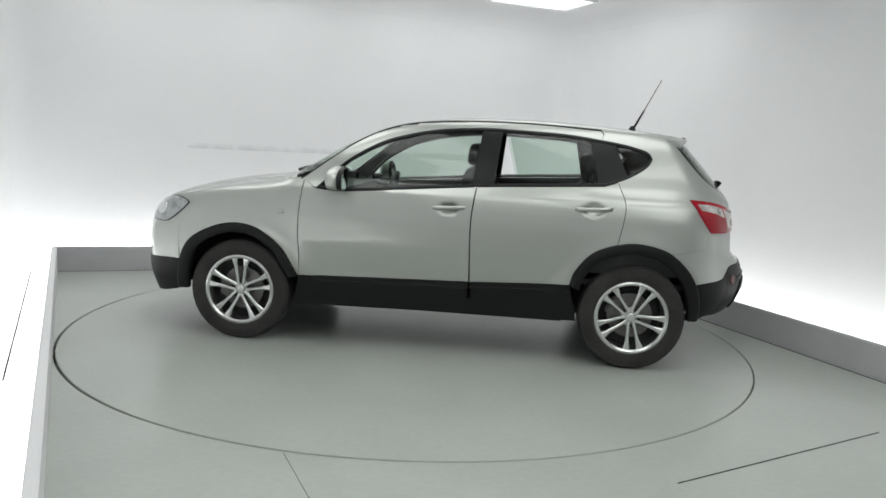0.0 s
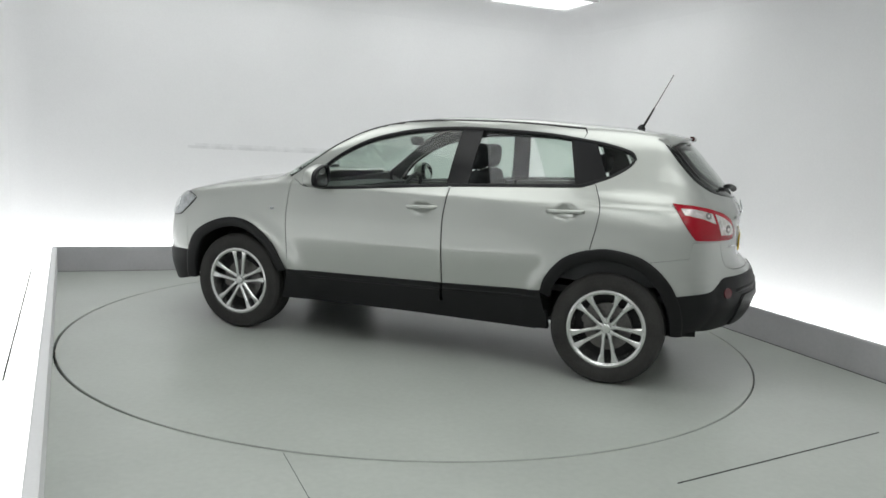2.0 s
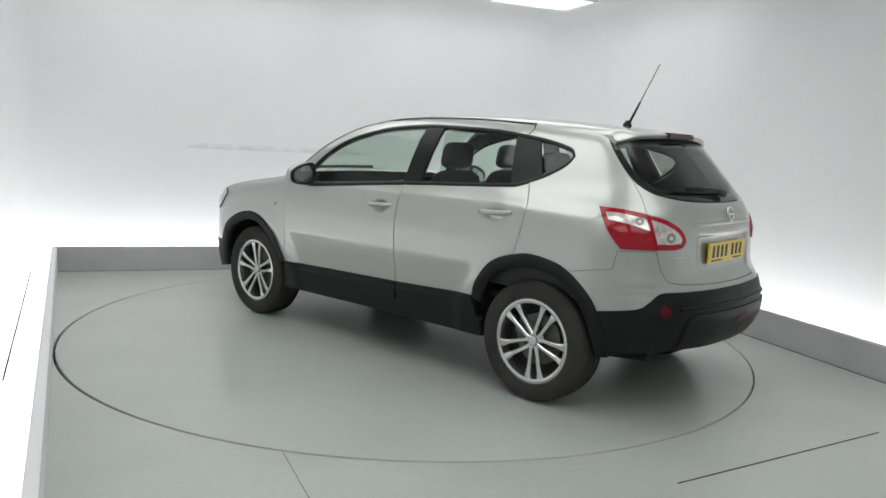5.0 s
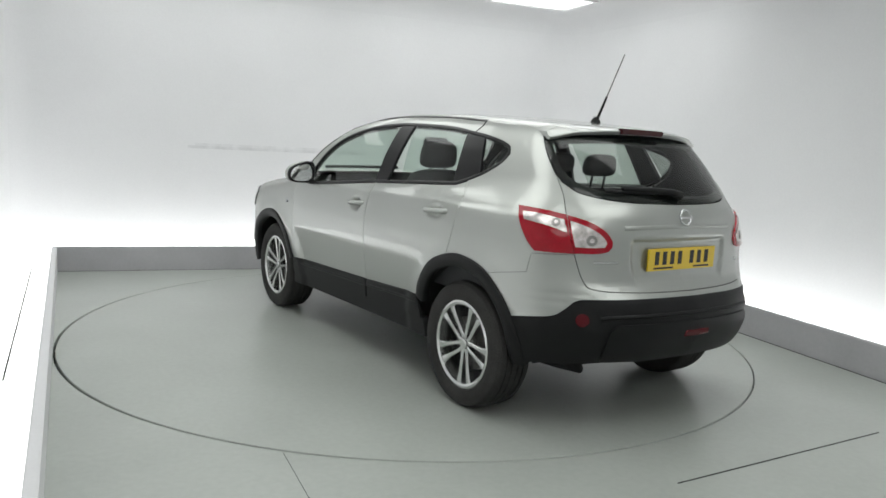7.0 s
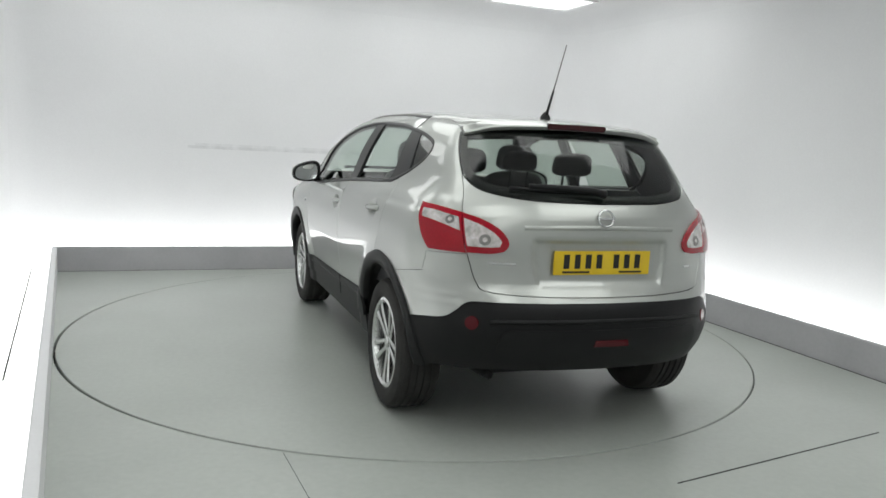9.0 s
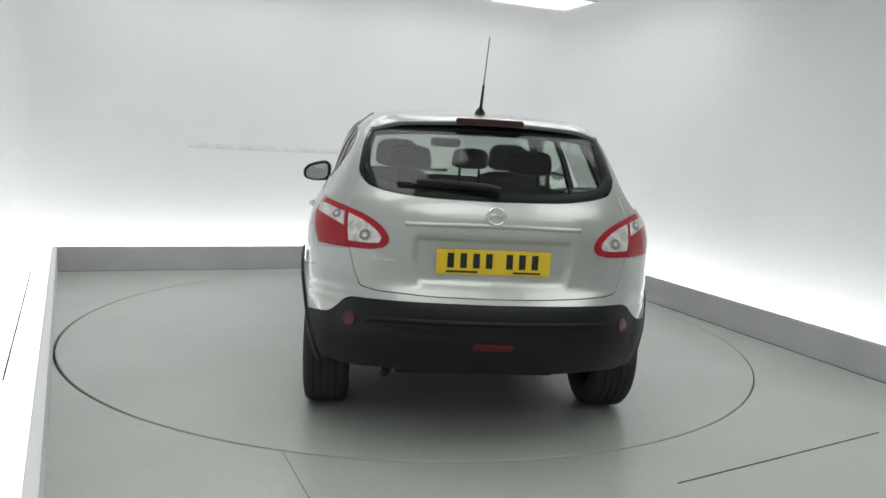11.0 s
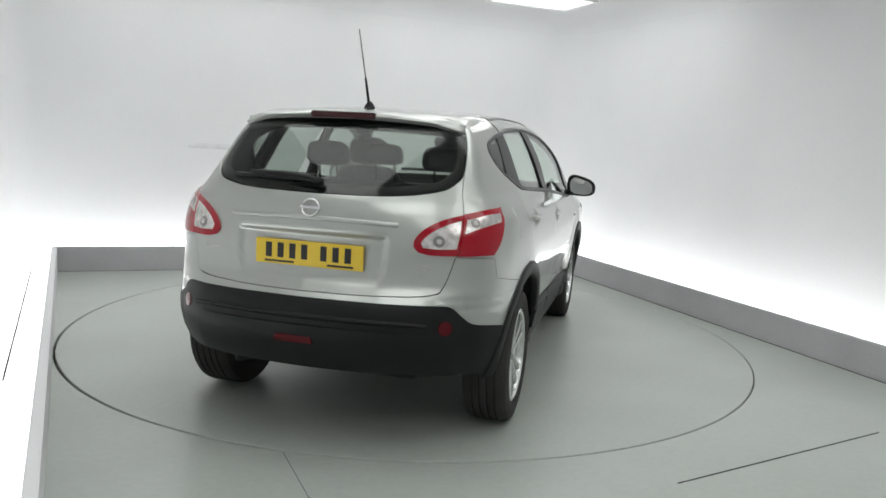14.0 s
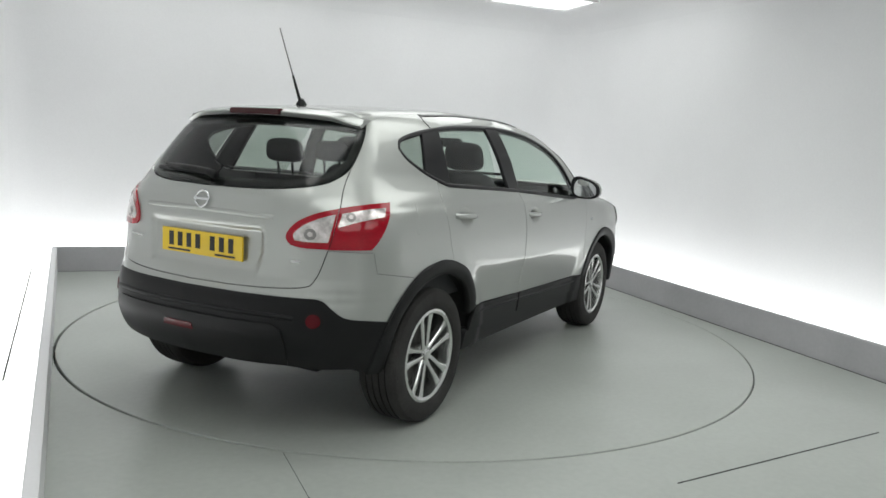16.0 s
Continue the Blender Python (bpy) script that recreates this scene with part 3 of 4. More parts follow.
def wheel(x, y, flip, turn, label):
    w = lathe("wheel", [(0.232, -0.015), (0.238, 0.0), (0.238, 0.008), (0.226, 0.012), (0.214, 0.004), (0.207, -0.03), (0.200, -0.16)], 64, M_RIM, CAR, label)
    # five pairs of spokes on a hub
    verts, faces = [], []
    for k in range(5):
        for e in (-1, 1):
            mid = 2 * math.pi * k / 5 + math.pi / 2
            c, s = math.cos(mid), math.sin(mid)
            secs = []
            for r, off, half, out, deep in ((0.028, 0.014, 0.015, -0.014, 0.035), (0.075, 0.0225, 0.0105, -0.010, 0.036), (0.15, 0.032, 0.0125, -0.003, 0.036), (0.192, 0.041, 0.0185, 0.001, 0.038), (0.221, 0.047, 0.028, 0.002, 0.038)):
                cx, cz = r, e * off
                secs.append([(cx, out - deep, cz - half), (cx, out - 0.006, cz - half), (cx, out, cz - half * 0.55), (cx, out, cz + half * 0.55), (cx, out - 0.006, cz + half), (cx, out - deep, cz + half)])
            b = len(verts)
            for sec in secs:
                verts += [(px * c - pz * s, py, px * s + pz * c) for px, py, pz in sec]
            for i in range(4):
                for j in range(6):
                    t = (j + 1) % 6
                    faces.append((b + i * 6 + j, b + i * 6 + t, b + (i + 1) * 6 + t, b + (i + 1) * 6 + j))
    sp = solid_mesh("spokes", verts, faces, M_RIM, w)
    sp.data.set_sharp_from_angle(angle=radians(30))
    lathe("hub_cap", [(0.0, -0.002), (0.022, -0.003), (0.029, -0.008), (0.030, -0.03), (0.062, -0.034), (0.064, -0.06)], 32, M_RIM, w)
    for k in range(5):
        a = 2 * math.pi * k / 5 + math.pi / 2
        tube("wheel_bolt", [(0.055 * math.cos(a), -0.05, 0.055 * math.sin(a)), (0.055 * math.cos(a), -0.016, 0.055 * math.sin(a))], 0.0105, M_DARK, w, sides=8)
    lathe("brake_disc", [(0.02, -0.07), (0.145, -0.07), (0.147, -0.09), (0.02, -0.09)], 40, M_DISC, w)
    # dark disc added behind the spokes; its colour gives the gaps their shade
    lathe("spoke_shade_disc", [(0.0, -0.098), (0.202, -0.098), (0.201, -0.15)], 32, M_DARK, w)
    block("brake_caliper", (0.07, -0.12, -0.06), (0.16, -0.055, 0.06), M_DISC, w, 0.012)
    prof = [(0.205, -0.16), (0.225, -0.195), (0.25, -0.203), (0.29, -0.208), (0.325, -0.200), (0.339, -0.182)]
    for g in (-0.148, -0.112, -0.074, -0.038):
        prof += [(0.343, g - 0.008), (0.343, g - 0.005), (0.335, g - 0.004), (0.335, g + 0.004), (0.343, g + 0.005)]
    prof += [(0.339, -0.004), (0.325, 0.012), (0.29, 0.021), (0.262, 0.019), (0.252, 0.014), (0.248, 0.014), (0.240, 0.006), (0.234, -0.01), (0.205, -0.05)]
    lathe("tyre", prof, 72, M_TYRE, w, "black rubber tyre with grooved tread")
    w.matrix_basis = pose(x, y, 0.343, 0, turn, 180 if flip else 0)
    return w


def door_mirror(flip):
    """Shell, dark rim and glass on a short arm."""
    sg = -1 if flip else 1
    bm = bmesh.new()
    bmesh.ops.create_uvsphere(bm, u_segments=28, v_segments=18, radius=1)
    for v in bm.verts:
        x, y, z = v.co
        p = lambda q, e: math.copysign(abs(q) ** e, q)
        v.co = Vector((0.640 + (0.068 if x > 0 else 0.04) * p(x, 0.8), sg * (0.955 + 0.105 * p(y, 0.72)), 1.138 - 0.014 * p(y, 0.72) + 0.074 * p(z, 0.72) * (1 - 0.20 * p(y, 0.72))))
    if flip:
        bmesh.ops.reverse_faces(bm, faces=bm.faces)
    m = mesh_object("door_mirror", bm, M_PAINT, CAR, "door mirror with silver shell", smooth=True)
    n = 28
    ring = lambda k, x: [(x, sg * (0.957 + 0.098 * k * math.copysign(abs(math.cos(a)) ** 0.72, math.cos(a))), 1.138 - 0.014 * math.copysign(abs(math.cos(a)) ** 0.72, math.cos(a)) + 0.069 * k * math.copysign(abs(math.sin(a)) ** 0.72, math.sin(a)) * (1 - 0.20 * math.copysign(abs(math.cos(a)) ** 0.72, math.cos(a)))) for a in [2 * math.pi * i / n for i in range(n)]]
    rings = [ring(1.05, 0.616), ring(1.06, 0.594), ring(0.92, 0.584), ring(0.84, 0.594)]
    faces = [(k * n + i, k * n + (i + 1) % n, (k + 1) * n + (i + 1) % n, (k + 1) * n + i) for k in range(3) for i in range(n)]
    if not flip:
        faces = [f[::-1] for f in faces]
    solid_mesh("mirror_frame", sum(rings, []), faces, M_TRIM, m, "black mirror frame")
    face = [(px + 0.2 * (pz - 1.138) + 0.004, py, pz) for px, py, pz in ring(0.87, 0.593)]
    f = tuple(range(n))
    solid_mesh("mirror_glass", face, [f if flip else f[::-1]], M_MIRROR, m, "mirror glass")
    tube("mirror_arm", [(0.74, sg * 0.80, 1.078), (0.71, sg * 0.86, 1.083), (0.67, sg * 0.915, 1.09)], 0.024, M_TRIM, m, "black mirror arm")
    return m


def handle(door, x, z, flip):
    sg = -1 if flip else 1
    xs = [x + 0.115 - 0.23 * i / 10 for i in range(11)]
    pts = []
    for i, q in enumerate(xs):
        t = i / 10
        y = 0.862 + 0.024 * math.sin(math.pi * min(max(t, 0.0), 1.0)) ** 0.5
        pts.append((q, sg * y, z + 0.012 * (t - 0.5) + 0.004))
    tube("door_handle", pts, 0.0105, M_PAINT, door, sides=10, squash=1.3)


def flank(flip):
    tag = dict(flip=flip)
    fd = shell("front_door", loop(SEAM_A, DOOR_LOW[:2], SEAM_B[::-1], cut(DLO_LOW, (-0.237, 1.131), (0.80, 1.068)), [(0.884, 1.122)]), M_PAINT, CAR, gap=0.0045, step=0.022, label="closed silver front door", **tag)
    rd = shell("rear_door", loop(SEAM_B, [(-0.248, 0.505), (-0.902, 0.534)], cut(ARCH_R, (-0.902, 0.534), (-1.187, 0.815)), SEAM_C[::-1], cut(DLO_LOW, (-1.172, 1.212), (-0.262, 1.133))), M_PAINT, CAR, gap=0.0045, step=0.022, label="closed silver rear door", **tag)
    handle(fd, -0.09, 0.985, flip)
    handle(rd, -1.02, 1.03, flip)
    # windows
    post = lambda a, b: spline([a, b], 5)
    low = lambda a, b: [q for q in DLO_LOW if b <= q[0] <= a]
    topl = lambda a, b: [q for q in DLO_TOP if a <= q[0] <= b]
    up = lambda line, d: [(q[0], q[1] + d) for q in line]
    g1 = loop(up(low(0.72, -0.222), 0.014), post((-0.228, 1.145), (-0.272, 1.500)), up(topl(-0.265, 0.66), -0.014))
    shell("window_pane", g1, M_GLASS, fd, offset=-0.006, gap=0.002, rim=0.003, step=0.04, label="clear green-tinted front door window", **tag)
    shell("pillar_trim", loop(low(-0.232, -0.372), post((-0.372, 1.142), (-0.410, 1.516)), topl(-0.405, -0.277), post((-0.275, 1.514), (-0.228, 1.135))), M_TRIM, fd, offset=-0.003, rim=0.02, step=0.03, label="black gloss pillar trim", **tag)
    g2 = loop(up(low(-0.38, -1.045), 0.014), post((-1.050, 1.200), (-0.982, 1.468)), up(topl(-0.98, -0.415), -0.014))
    shell("window_pane", g2, M_GLASS, rd, offset=-0.006, gap=0.002, rim=0.003, step=0.04, label="tinted rear door window", **tag)
    shell("window_divider", loop(low(-1.056, -1.235), post((-1.237, 1.242), (-1.142, 1.462)), topl(-1.14, -0.982), post((-0.98, 1.484), (-1.054, 1.184))), M_TRIM, rd, offset=-0.003, rim=0.02, step=0.03, **tag)
    quarter = shell("rear_quarter", loop(DRIP, cut(GATE_SIDE, (-1.600, 1.482), (-1.921, 0.908)), BUMP_SEAM[::-1], cut(ARCH_R, (-1.515, 0.775), (-1.187, 0.815)), SEAM_C[::-1], cut(DLO_LOW, (-1.172, 1.212), (-1.404, 1.369)), DLO_TOP), M_PAINT, CAR, gap=0.001, step=0.022, label="silver side panel from windscreen pillar to tail", **tag)
    g3 = loop(up([q for q in DLO_LOW if q[0] <= -1.238 and q[1] < 1.36], 0.012), [(-1.392, 1.368)], up([q for q in DLO_TOP if -1.39 < q[0] <= -1.146], -0.012))
    shell("quarter_window", g3, M_GLASS_REAR, quarter, offset=-0.006, gap=0.001, rim=0.003, step=0.04, label="small tinted rear side window", **tag)
    # black surround of all the side windows
    ring = resample(loop(DLO_LOW, DLO_TOP), 0.03)
    if area(ring) < 0:
        ring.reverse()
    small = inset(ring, 0.017)
    band("window_surround", ring + ring[:1], small + small[:1], M_TRIM, quarter, offset=0.001, rows=2, bulge=0.002, label="thin black window surround", **tag)
    line = [q for q in DRIP if q[0] > -1.06] + [(-1.075, 1.515), (-1.06, 1.488)]
    lower = [(q[0] + 0.003, q[1] - 0.011) for q in line]
    band("roof_moulding", line, lower, M_TRIM, quarter, offset=0.001, rows=2, bulge=0.003, label="black roof edge moulding", **tag)
    fender = shell("front_wing", loop(SEAM_A, cut(ARCH_F, (0.906, 0.471), (1.673, 0.55)), [(1.685, 0.70), (1.66, 0.965)], cut(BONNET_SIDE, (1.66, 0.965), (0.905, 1.128))), M_PAINT, CAR, gap=0.001, step=0.022, label="silver front wing", **tag)
    dot = [(1.02 + 0.016 * math.cos(a), 0.895 + 0.011 * math.sin(a)) for a in [2 * math.pi * i / 12 for i in range(12)]]
    shell("side_repeater", dot, M_LENS_HEAD, fender, offset=0.006, step=0.01, rim=0.008, label="small clear side repeater lamp", **tag)
    shell("pillar_lining", loop(DRIP, cut(GATE_SIDE, (-1.600, 1.482), (-1.864, 1.10)), [(-1.6, 1.0), (-1.25, 1.0)], SEAM_C[::-1], cut(DLO_LOW, (-1.172, 1.212), (-1.404, 1.369)), DLO_TOP), M_CABIN, CAR, offset=-0.030, gap=0.006, rim=0.006, step=0.05, label="dark pillar lining", **tag)
    # dark strips added behind the panel gaps, giving them their shade by colour
    for owner, line, d in ((fd, SEAM_A, (0.011, 0.0)), (fd, SEAM_B, (0.011, 0.0)), (rd, SEAM_C, (0.011, 0.0)), (quarter, cut(GATE_SIDE, (-1.600, 1.482), (-1.968, 0.785)), (0.011, 0.004)), (quarter, cut(GATE_SIDE, (-1.968, 0.785), (TAIL_S, 0.730)), (0.004, 0.010)), (quarter, BUMP_SEAM[:2], (0.0, 0.009))):
        band("gap_shade", [(q[0] - d[0], q[1] - d[1]) for q in line], [(q[0] + d[0], q[1] + d[1]) for q in line], M_DARK, owner, offset=-0.008, rows=1, bulge=0.0, flip=flip)
    # cladding
    

    def hub(q, hx, w):
        k = 1 - w / math.dist(q, (hx, 0.343))
        return (hx + (q[0] - hx) * k, 0.343 + (q[1] - 0.343) * k)

    band("arch_cladding", ARCH_R, [hub(q, -1.315, 0.07) for q in ARCH_R], M_CLAD, CAR, offset=0.009, label="black plastic rear arch cladding", **tag)
    band("arch_cladding", ARCH_F, [hub(q, 1.315, 0.065) for q in ARCH_F], M_CLAD, CAR, offset=0.009, label="black plastic front arch cladding", **tag)
    shell("door_cladding", loop([(0.90, 0.474), (-0.238, 0.507), (-0.238, 0.385), (0.915, 0.36)]), M_CLAD, fd, offset=0.010, gap=0.002, rim=0.02, label="black plastic door cladding", **tag)
    shell("door_cladding", loop([(-0.259, 0.507), (-0.902, 0.536), (-0.935, 0.40), (-0.259, 0.385)]), M_CLAD, rd, offset=0.010, gap=0.002, rim=0.02, label="black plastic door cladding", **tag)
    for owner, a, b in ((fd, (0.89, 0.448), (-0.24, 0.478)), (rd, (-0.256, 0.479), (-0.895, 0.505))):
        ln = spline([a, b], 8)
        band("cladding_rib", ln, [(q[0], q[1] - 0.016) for q in ln], M_CLAD, owner, offset=0.010, rows=2, bulge=0.006, flip=flip)
    shell("sill", loop([(0.92, 0.362), (-0.25, 0.388), (-0.94, 0.402), (-0.96, 0.295), (0.0, 0.285), (0.95, 0.27)]), M_CLAD, CAR, offset=0.0, rim=0.05, label="black plastic sill", **tag)
    # tail lamp in two halves, split along the tailgate edge
    lamp_top = spline([(-1.628, 1.122), (-1.75, 1.114), (-1.868, 1.096), (-1.965, 1.073), (-2.042, 1.036), (-2.086, 0.992), (-2.094, 0.955), (-2.074, 0.928)])
    lamp_low = spline([(-2.074, 0.928), (-2.02, 0.917), (-1.917, 0.916), (-1.750, 0.918)])
    split_t, split_b = (-1.868, 1.096), (-1.917, 0.916)
    edge = spline([(-1.750, 0.918), (-1.715, 0.96), (-1.672, 1.03), (-1.628, 1.122)])
    outer = loop(cut(lamp_top, (-1.628, 1.122), split_t), cut(lamp_low, split_b, (-1.750, 0.918)), edge)
    inner = loop(cut(lamp_top, split_t, (-2.074, 0.928)), cut(lamp_low, (-2.074, 0.928), split_b))
    lamp = shell("tail_lamp", outer, M_LENS_RED, quarter, offset=0.008, gap=0.001, step=0.02, rim=0.02, label="red and clear tail lamp", **tag)
    shell("clear_lens", loop(spline([(-1.667, 1.095), (-1.75, 1.091), (-1.860, 1.072)]), [(-1.880, 1.014)], spline([(-1.880, 1.012), (-1.80, 1.038), (-1.735, 1.052), (-1.684, 1.060)])), M_LENS_WHITE, lamp, offset=0.011, step=0.012, rim=0.01, label="clear upper lens", **tag)
    lamp2 = shell("tail_lamp_inner", inner, M_LENS_RED, GATE, offset=0.008, gap=0.0025, step=0.02, rim=0.02, label="inner half of the tail lamp", **tag)
    shell("clear_lens", loop(spline([(-1.886, 1.068), (-1.958, 1.046), (-2.022, 1.014), (-2.058, 0.978), (-2.055, 0.955)]), spline([(-2.053, 0.951), (-2.00, 0.947), (-1.920, 0.948)])), M_LENS_WHITE, lamp2, offset=0.011, step=0.012, rim=0.01, label="clear reversing lens", **tag)
    for cs, cz, rs, owner in ((-1.990, 0.980, 0.025, lamp2), (-1.826, 1.058, 0.020, lamp)):
        disc = lambda k: [(cs + k * rs * math.cos(a), cz + k * rs * math.sin(a)) for a in [2 * math.pi * i / 16 for i in range(16)]]
        bowl = shell("bulb_bowl", disc(1.0), M_BOWL, owner, offset=0.013, step=0.012, rim=0.01, **tag)
        shell("bulb", disc(0.42), M_LENS_WHITE, bowl, offset=0.016, step=0.012, rim=0.006, **tag)
    # head lamp
    head = spline([(1.97, 0.83), (1.945, 0.89), (1.87, 0.930), (1.72, 0.955), (1.63, 0.932), (1.635, 0.895), (1.724, 0.807), (1.79, 0.778), (1.90, 0.785), (1.97, 0.83)], 4)
    hl = shell("head_lamp", loop(head), M_TRIM, fender, offset=0.006, step=0.02, rim=0.02, label="head lamp with dark housing", **tag)
    lens = loop(head)
    if area(lens) < 0:
        lens.reverse()
    shell("lens", inset(resample(lens, 0.02), 0.005), M_LENS_HEAD, hl, offset=0.010, step=0.02, rim=0.01, label="clear glossy lens", **tag)
    bowl = [(1.82 + 0.045 * math.cos(a), 0.865 + 0.04 * math.sin(a)) for a in [2 * math.pi * i / 16 for i in range(16)]]
    shell("lamp_bowl", bowl, M_CHROME, hl, offset=0.013, step=0.015, rim=0.01, **tag)
    # round red reflector in the rear bumper
    refl = [(-1.978 + 0.029 * math.cos(a), 0.606 + 0.031 * math.sin(a)) for a in [2 * math.pi * i / 16 for i in range(16)]]
    shell("reflector", refl, M_LENS_FOG, BUMPER, offset=0.009, step=0.015, rim=0.01, label="round red reflector", **tag)
    # dark wheel housings
    for hx in (1.315, -1.315):
        n, r = 20, 0.44
        y0, y1 = (-0.866, -0.50) if flip else (0.50, 0.866)
        rim_y = lambda a, y: y if abs(y) < 0.6 else math.copysign(min(0.86, float(WIDE(0.343 + r * math.sin(a)) - TAPER(hx + r * math.cos(a))) - 0.02 - 0.05 * max(0.0, -math.cos(a) if hx < 0 else 0.0)), y)
        verts = [(hx + r * math.cos(a), rim_y(a, y), 0.343 + r * math.sin(a)) for y in (y0, y1) for a in [math.pi * (0.0 + 1.0 * i / n) for i in range(n + 1)]]
        faces = [(i, i + 1, n + 2 + i, n + 1 + i) for i in range(n)]
        k = 0 if not flip else n + 1
        faces.append(tuple(range(k, k + n + 1)))
        solid_mesh("wheel_housing", verts, faces, M_DARK, CAR)
    door_mirror(flip)
    wheel(-1.315, -0.845 if flip else 0.845, flip, 10 if flip else -28, "alloy wheel with five double spokes")
    wheel(1.315, -0.845 if flip else 0.845, flip, 25 if flip else 0, "alloy wheel with five double spokes")


# tail: bumper, tailgate, glass, spoiler
BUMPER = shell("rear_bumper", loop(BUMP_SEAM, cut(GATE_SIDE, (-1.921, 0.908), (TAIL_S, 0.730)), other(cut(GATE_SIDE, (-1.921, 0.908), (TAIL_S, 0.730)), TAIL_S), other(BUMP_SEAM, TAIL_S),
               other(cut(ARCH_R, (-1.515, 0.775), (-1.668, 0.586)), TAIL_S)[::-1], other(BUMP_BLACK, TAIL_S)[::-1], BUMP_BLACK[::-1], cut(ARCH_R, (-1.668, 0.586), (-1.515, 0.775))), M_PAINT, CAR, gap=0.0015, step=0.02, label="silver upper rear bumper")
low_edge = spline([(-1.735, 0.34), (-1.77, 0.366), (-1.85, 0.368), (-1.93, 0.370), (-2.1, 0.388), (-2.3, 0.404), (TAIL_S, 0.408)])
black = loop(BUMP_BLACK, other(BUMP_BLACK, TAIL_S), other(cut(ARCH_R, (-1.668, 0.586), (-1.735, 0.34)), TAIL_S)[::-1], other(low_edge, TAIL_S)[::-1], low_edge[::-1], cut(ARCH_R, (-1.735, 0.34), (-1.668, 0.586)))
shell("bumper_cladding", black, M_CLAD, BUMPER, offset=0.004, step=0.03, rim=0.04, label="black plastic lower rear bumper")
ins = spline([(-2.07, 0.400), (-2.09, 0.52), (-2.12, 0.578), (-2.2, 0.590), (TAIL_S, 0.593)])
shell("bumper_insert", loop(ins, other(ins, TAIL_S)), M_CLAD, BUMPER, offset=0.016, step=0.03, rim=0.014, label="black raised bumper insert")
lip = spline([(-2.055, 0.626), (-2.12, 0.634), (-2.3, 0.640), (TAIL_S, 0.642)])
lip_low = [(q[0], q[1] - 0.022) for q in lip]
band("bumper_lip", lip + other(lip, TAIL_S)[1:], lip_low + other(lip_low, TAIL_S)[1:], M_CLAD, BUMPER, offset=0.005, rows=3, bulge=0.009, label="black moulded bumper lip")
fog = [(TAIL_S - 0.09, 0.522), (TAIL_S + 0.095, 0.522), (TAIL_S + 0.085, 0.548), (TAIL_S - 0.08, 0.548)]
shell("fog_lamp", fog, M_LENS_FOG, BUMPER, offset=0.022, step=0.02, rim=0.012, label="dark red fog lamp strip")
gate_low = cut(GATE_SIDE, (-1.785, 1.262), (TAIL_S, 0.730))
GATE = shell("tailgate", loop(gate_low, other(gate_low, TAIL_S), other(GLASS_LOW, TAIL_S)[::-1], GLASS_LOW[::-1]), M_PAINT, CAR, gap=0.003, step=0.016, label="closed silver tailgate")
gtop = spline([(-1.612, 1.470), (-1.73, 1.492), (-2.0, 1.507), (TAIL_S, 1.512)])
gside = cut(GATE_SIDE, (-1.612, 1.470), (-1.770, 1.280))
gfull = loop(gside, GLASS_LOW, other(GLASS_LOW, TAIL_S), other(gside, TAIL_S), other(gtop, TAIL_S)[::-1], gtop[::-1])
shell("rear_window", gfull, M_GLASS_REAR, GATE, offset=-0.002, gap=0.003, rim=0.004, step=0.04, label="dark-tinted rear window")
# black printed border of the rear window
ring = resample(gfull, 0.03)
if area(ring) < 0:
    ring.reverse()
ring = inset(ring, 0.006)
small = inset(ring, 0.035)
band("window_border", ring + ring[:1], small + small[:1], M_TRIM, GATE, offset=-0.0065, rows=1, bulge=0.0, label="black border of the rear window")


def spoiler():
    ys = np.linspace(-0.565, 0.565, 41)
    verts, faces = [], []
    for y in ys:
        zr = float(TOP(-1.56)) - 0.035 * (abs(y) / 0.6) ** 2.2
        end = -1.688 + 0.10 * (abs(y) / 0.565) ** 3
        drop = 0.020 * ramp(abs(y), 0.42, 0.57)
        for x, z in ((-1.50, zr + 0.004), (-1.56, zr + 0.001), (end + 0.02, zr - 0.018), (end + 0.003, zr - 0.023), (end, zr - 0.030), (end + 0.014, zr - 0.046), (-1.58, zr - 0.046)):
            verts.append((x, y, z - drop))
    m = 7
    for i in range(len(ys) - 1):
        for j in range(m - 1):
            faces.append((i * m + j, i * m + j + 1, (i + 1) * m + j + 1, (i + 1) * m + j))
    faces += [tuple(range(m)), tuple(range((len(ys) - 1) * m, len(ys) * m))[::-1]]
    sp = solid_mesh("spoiler", verts, [f[::-1] for f in faces], M_PAINT, GATE, "silver roof spoiler")
    sp.data.set_sharp_from_angle(angle=radians(40))
    zr = float(TOP(-1.56))
    block("stop_lamp", (-1.696, -0.165, zr - 0.044), (-1.66, 0.165, zr - 0.014), M_LENS_BROWN, sp, 0.006, "dark red high stop lamp")


spoiler()


def plate():
    x = float(on_side(np.array([(TAIL_S, 0.88)]))[0, 0]) - 0.010
    p = block("number_plate", (x - 0.002, -0.26, 0.829), (x + 0.006, 0.26, 0.942), M_YELLOW, GATE, 0.002, "yellow number plate")
    for i in range(7):
        y = 0.195 - 0.058 * i - (0.035 if i > 3 else 0)
        block("print_bar", (x - 0.0035, y - 0.015, 0.859), (x - 0.001, y + 0.015, 0.926), M_INK, p, 0)
    for y0, y1 in ((0.07, 0.215), (-0.215, -0.09)):
        block("print_bar", (x - 0.0035, y0, 0.838), (x - 0.001, y1, 0.847), M_INK, p, 0)


plate()
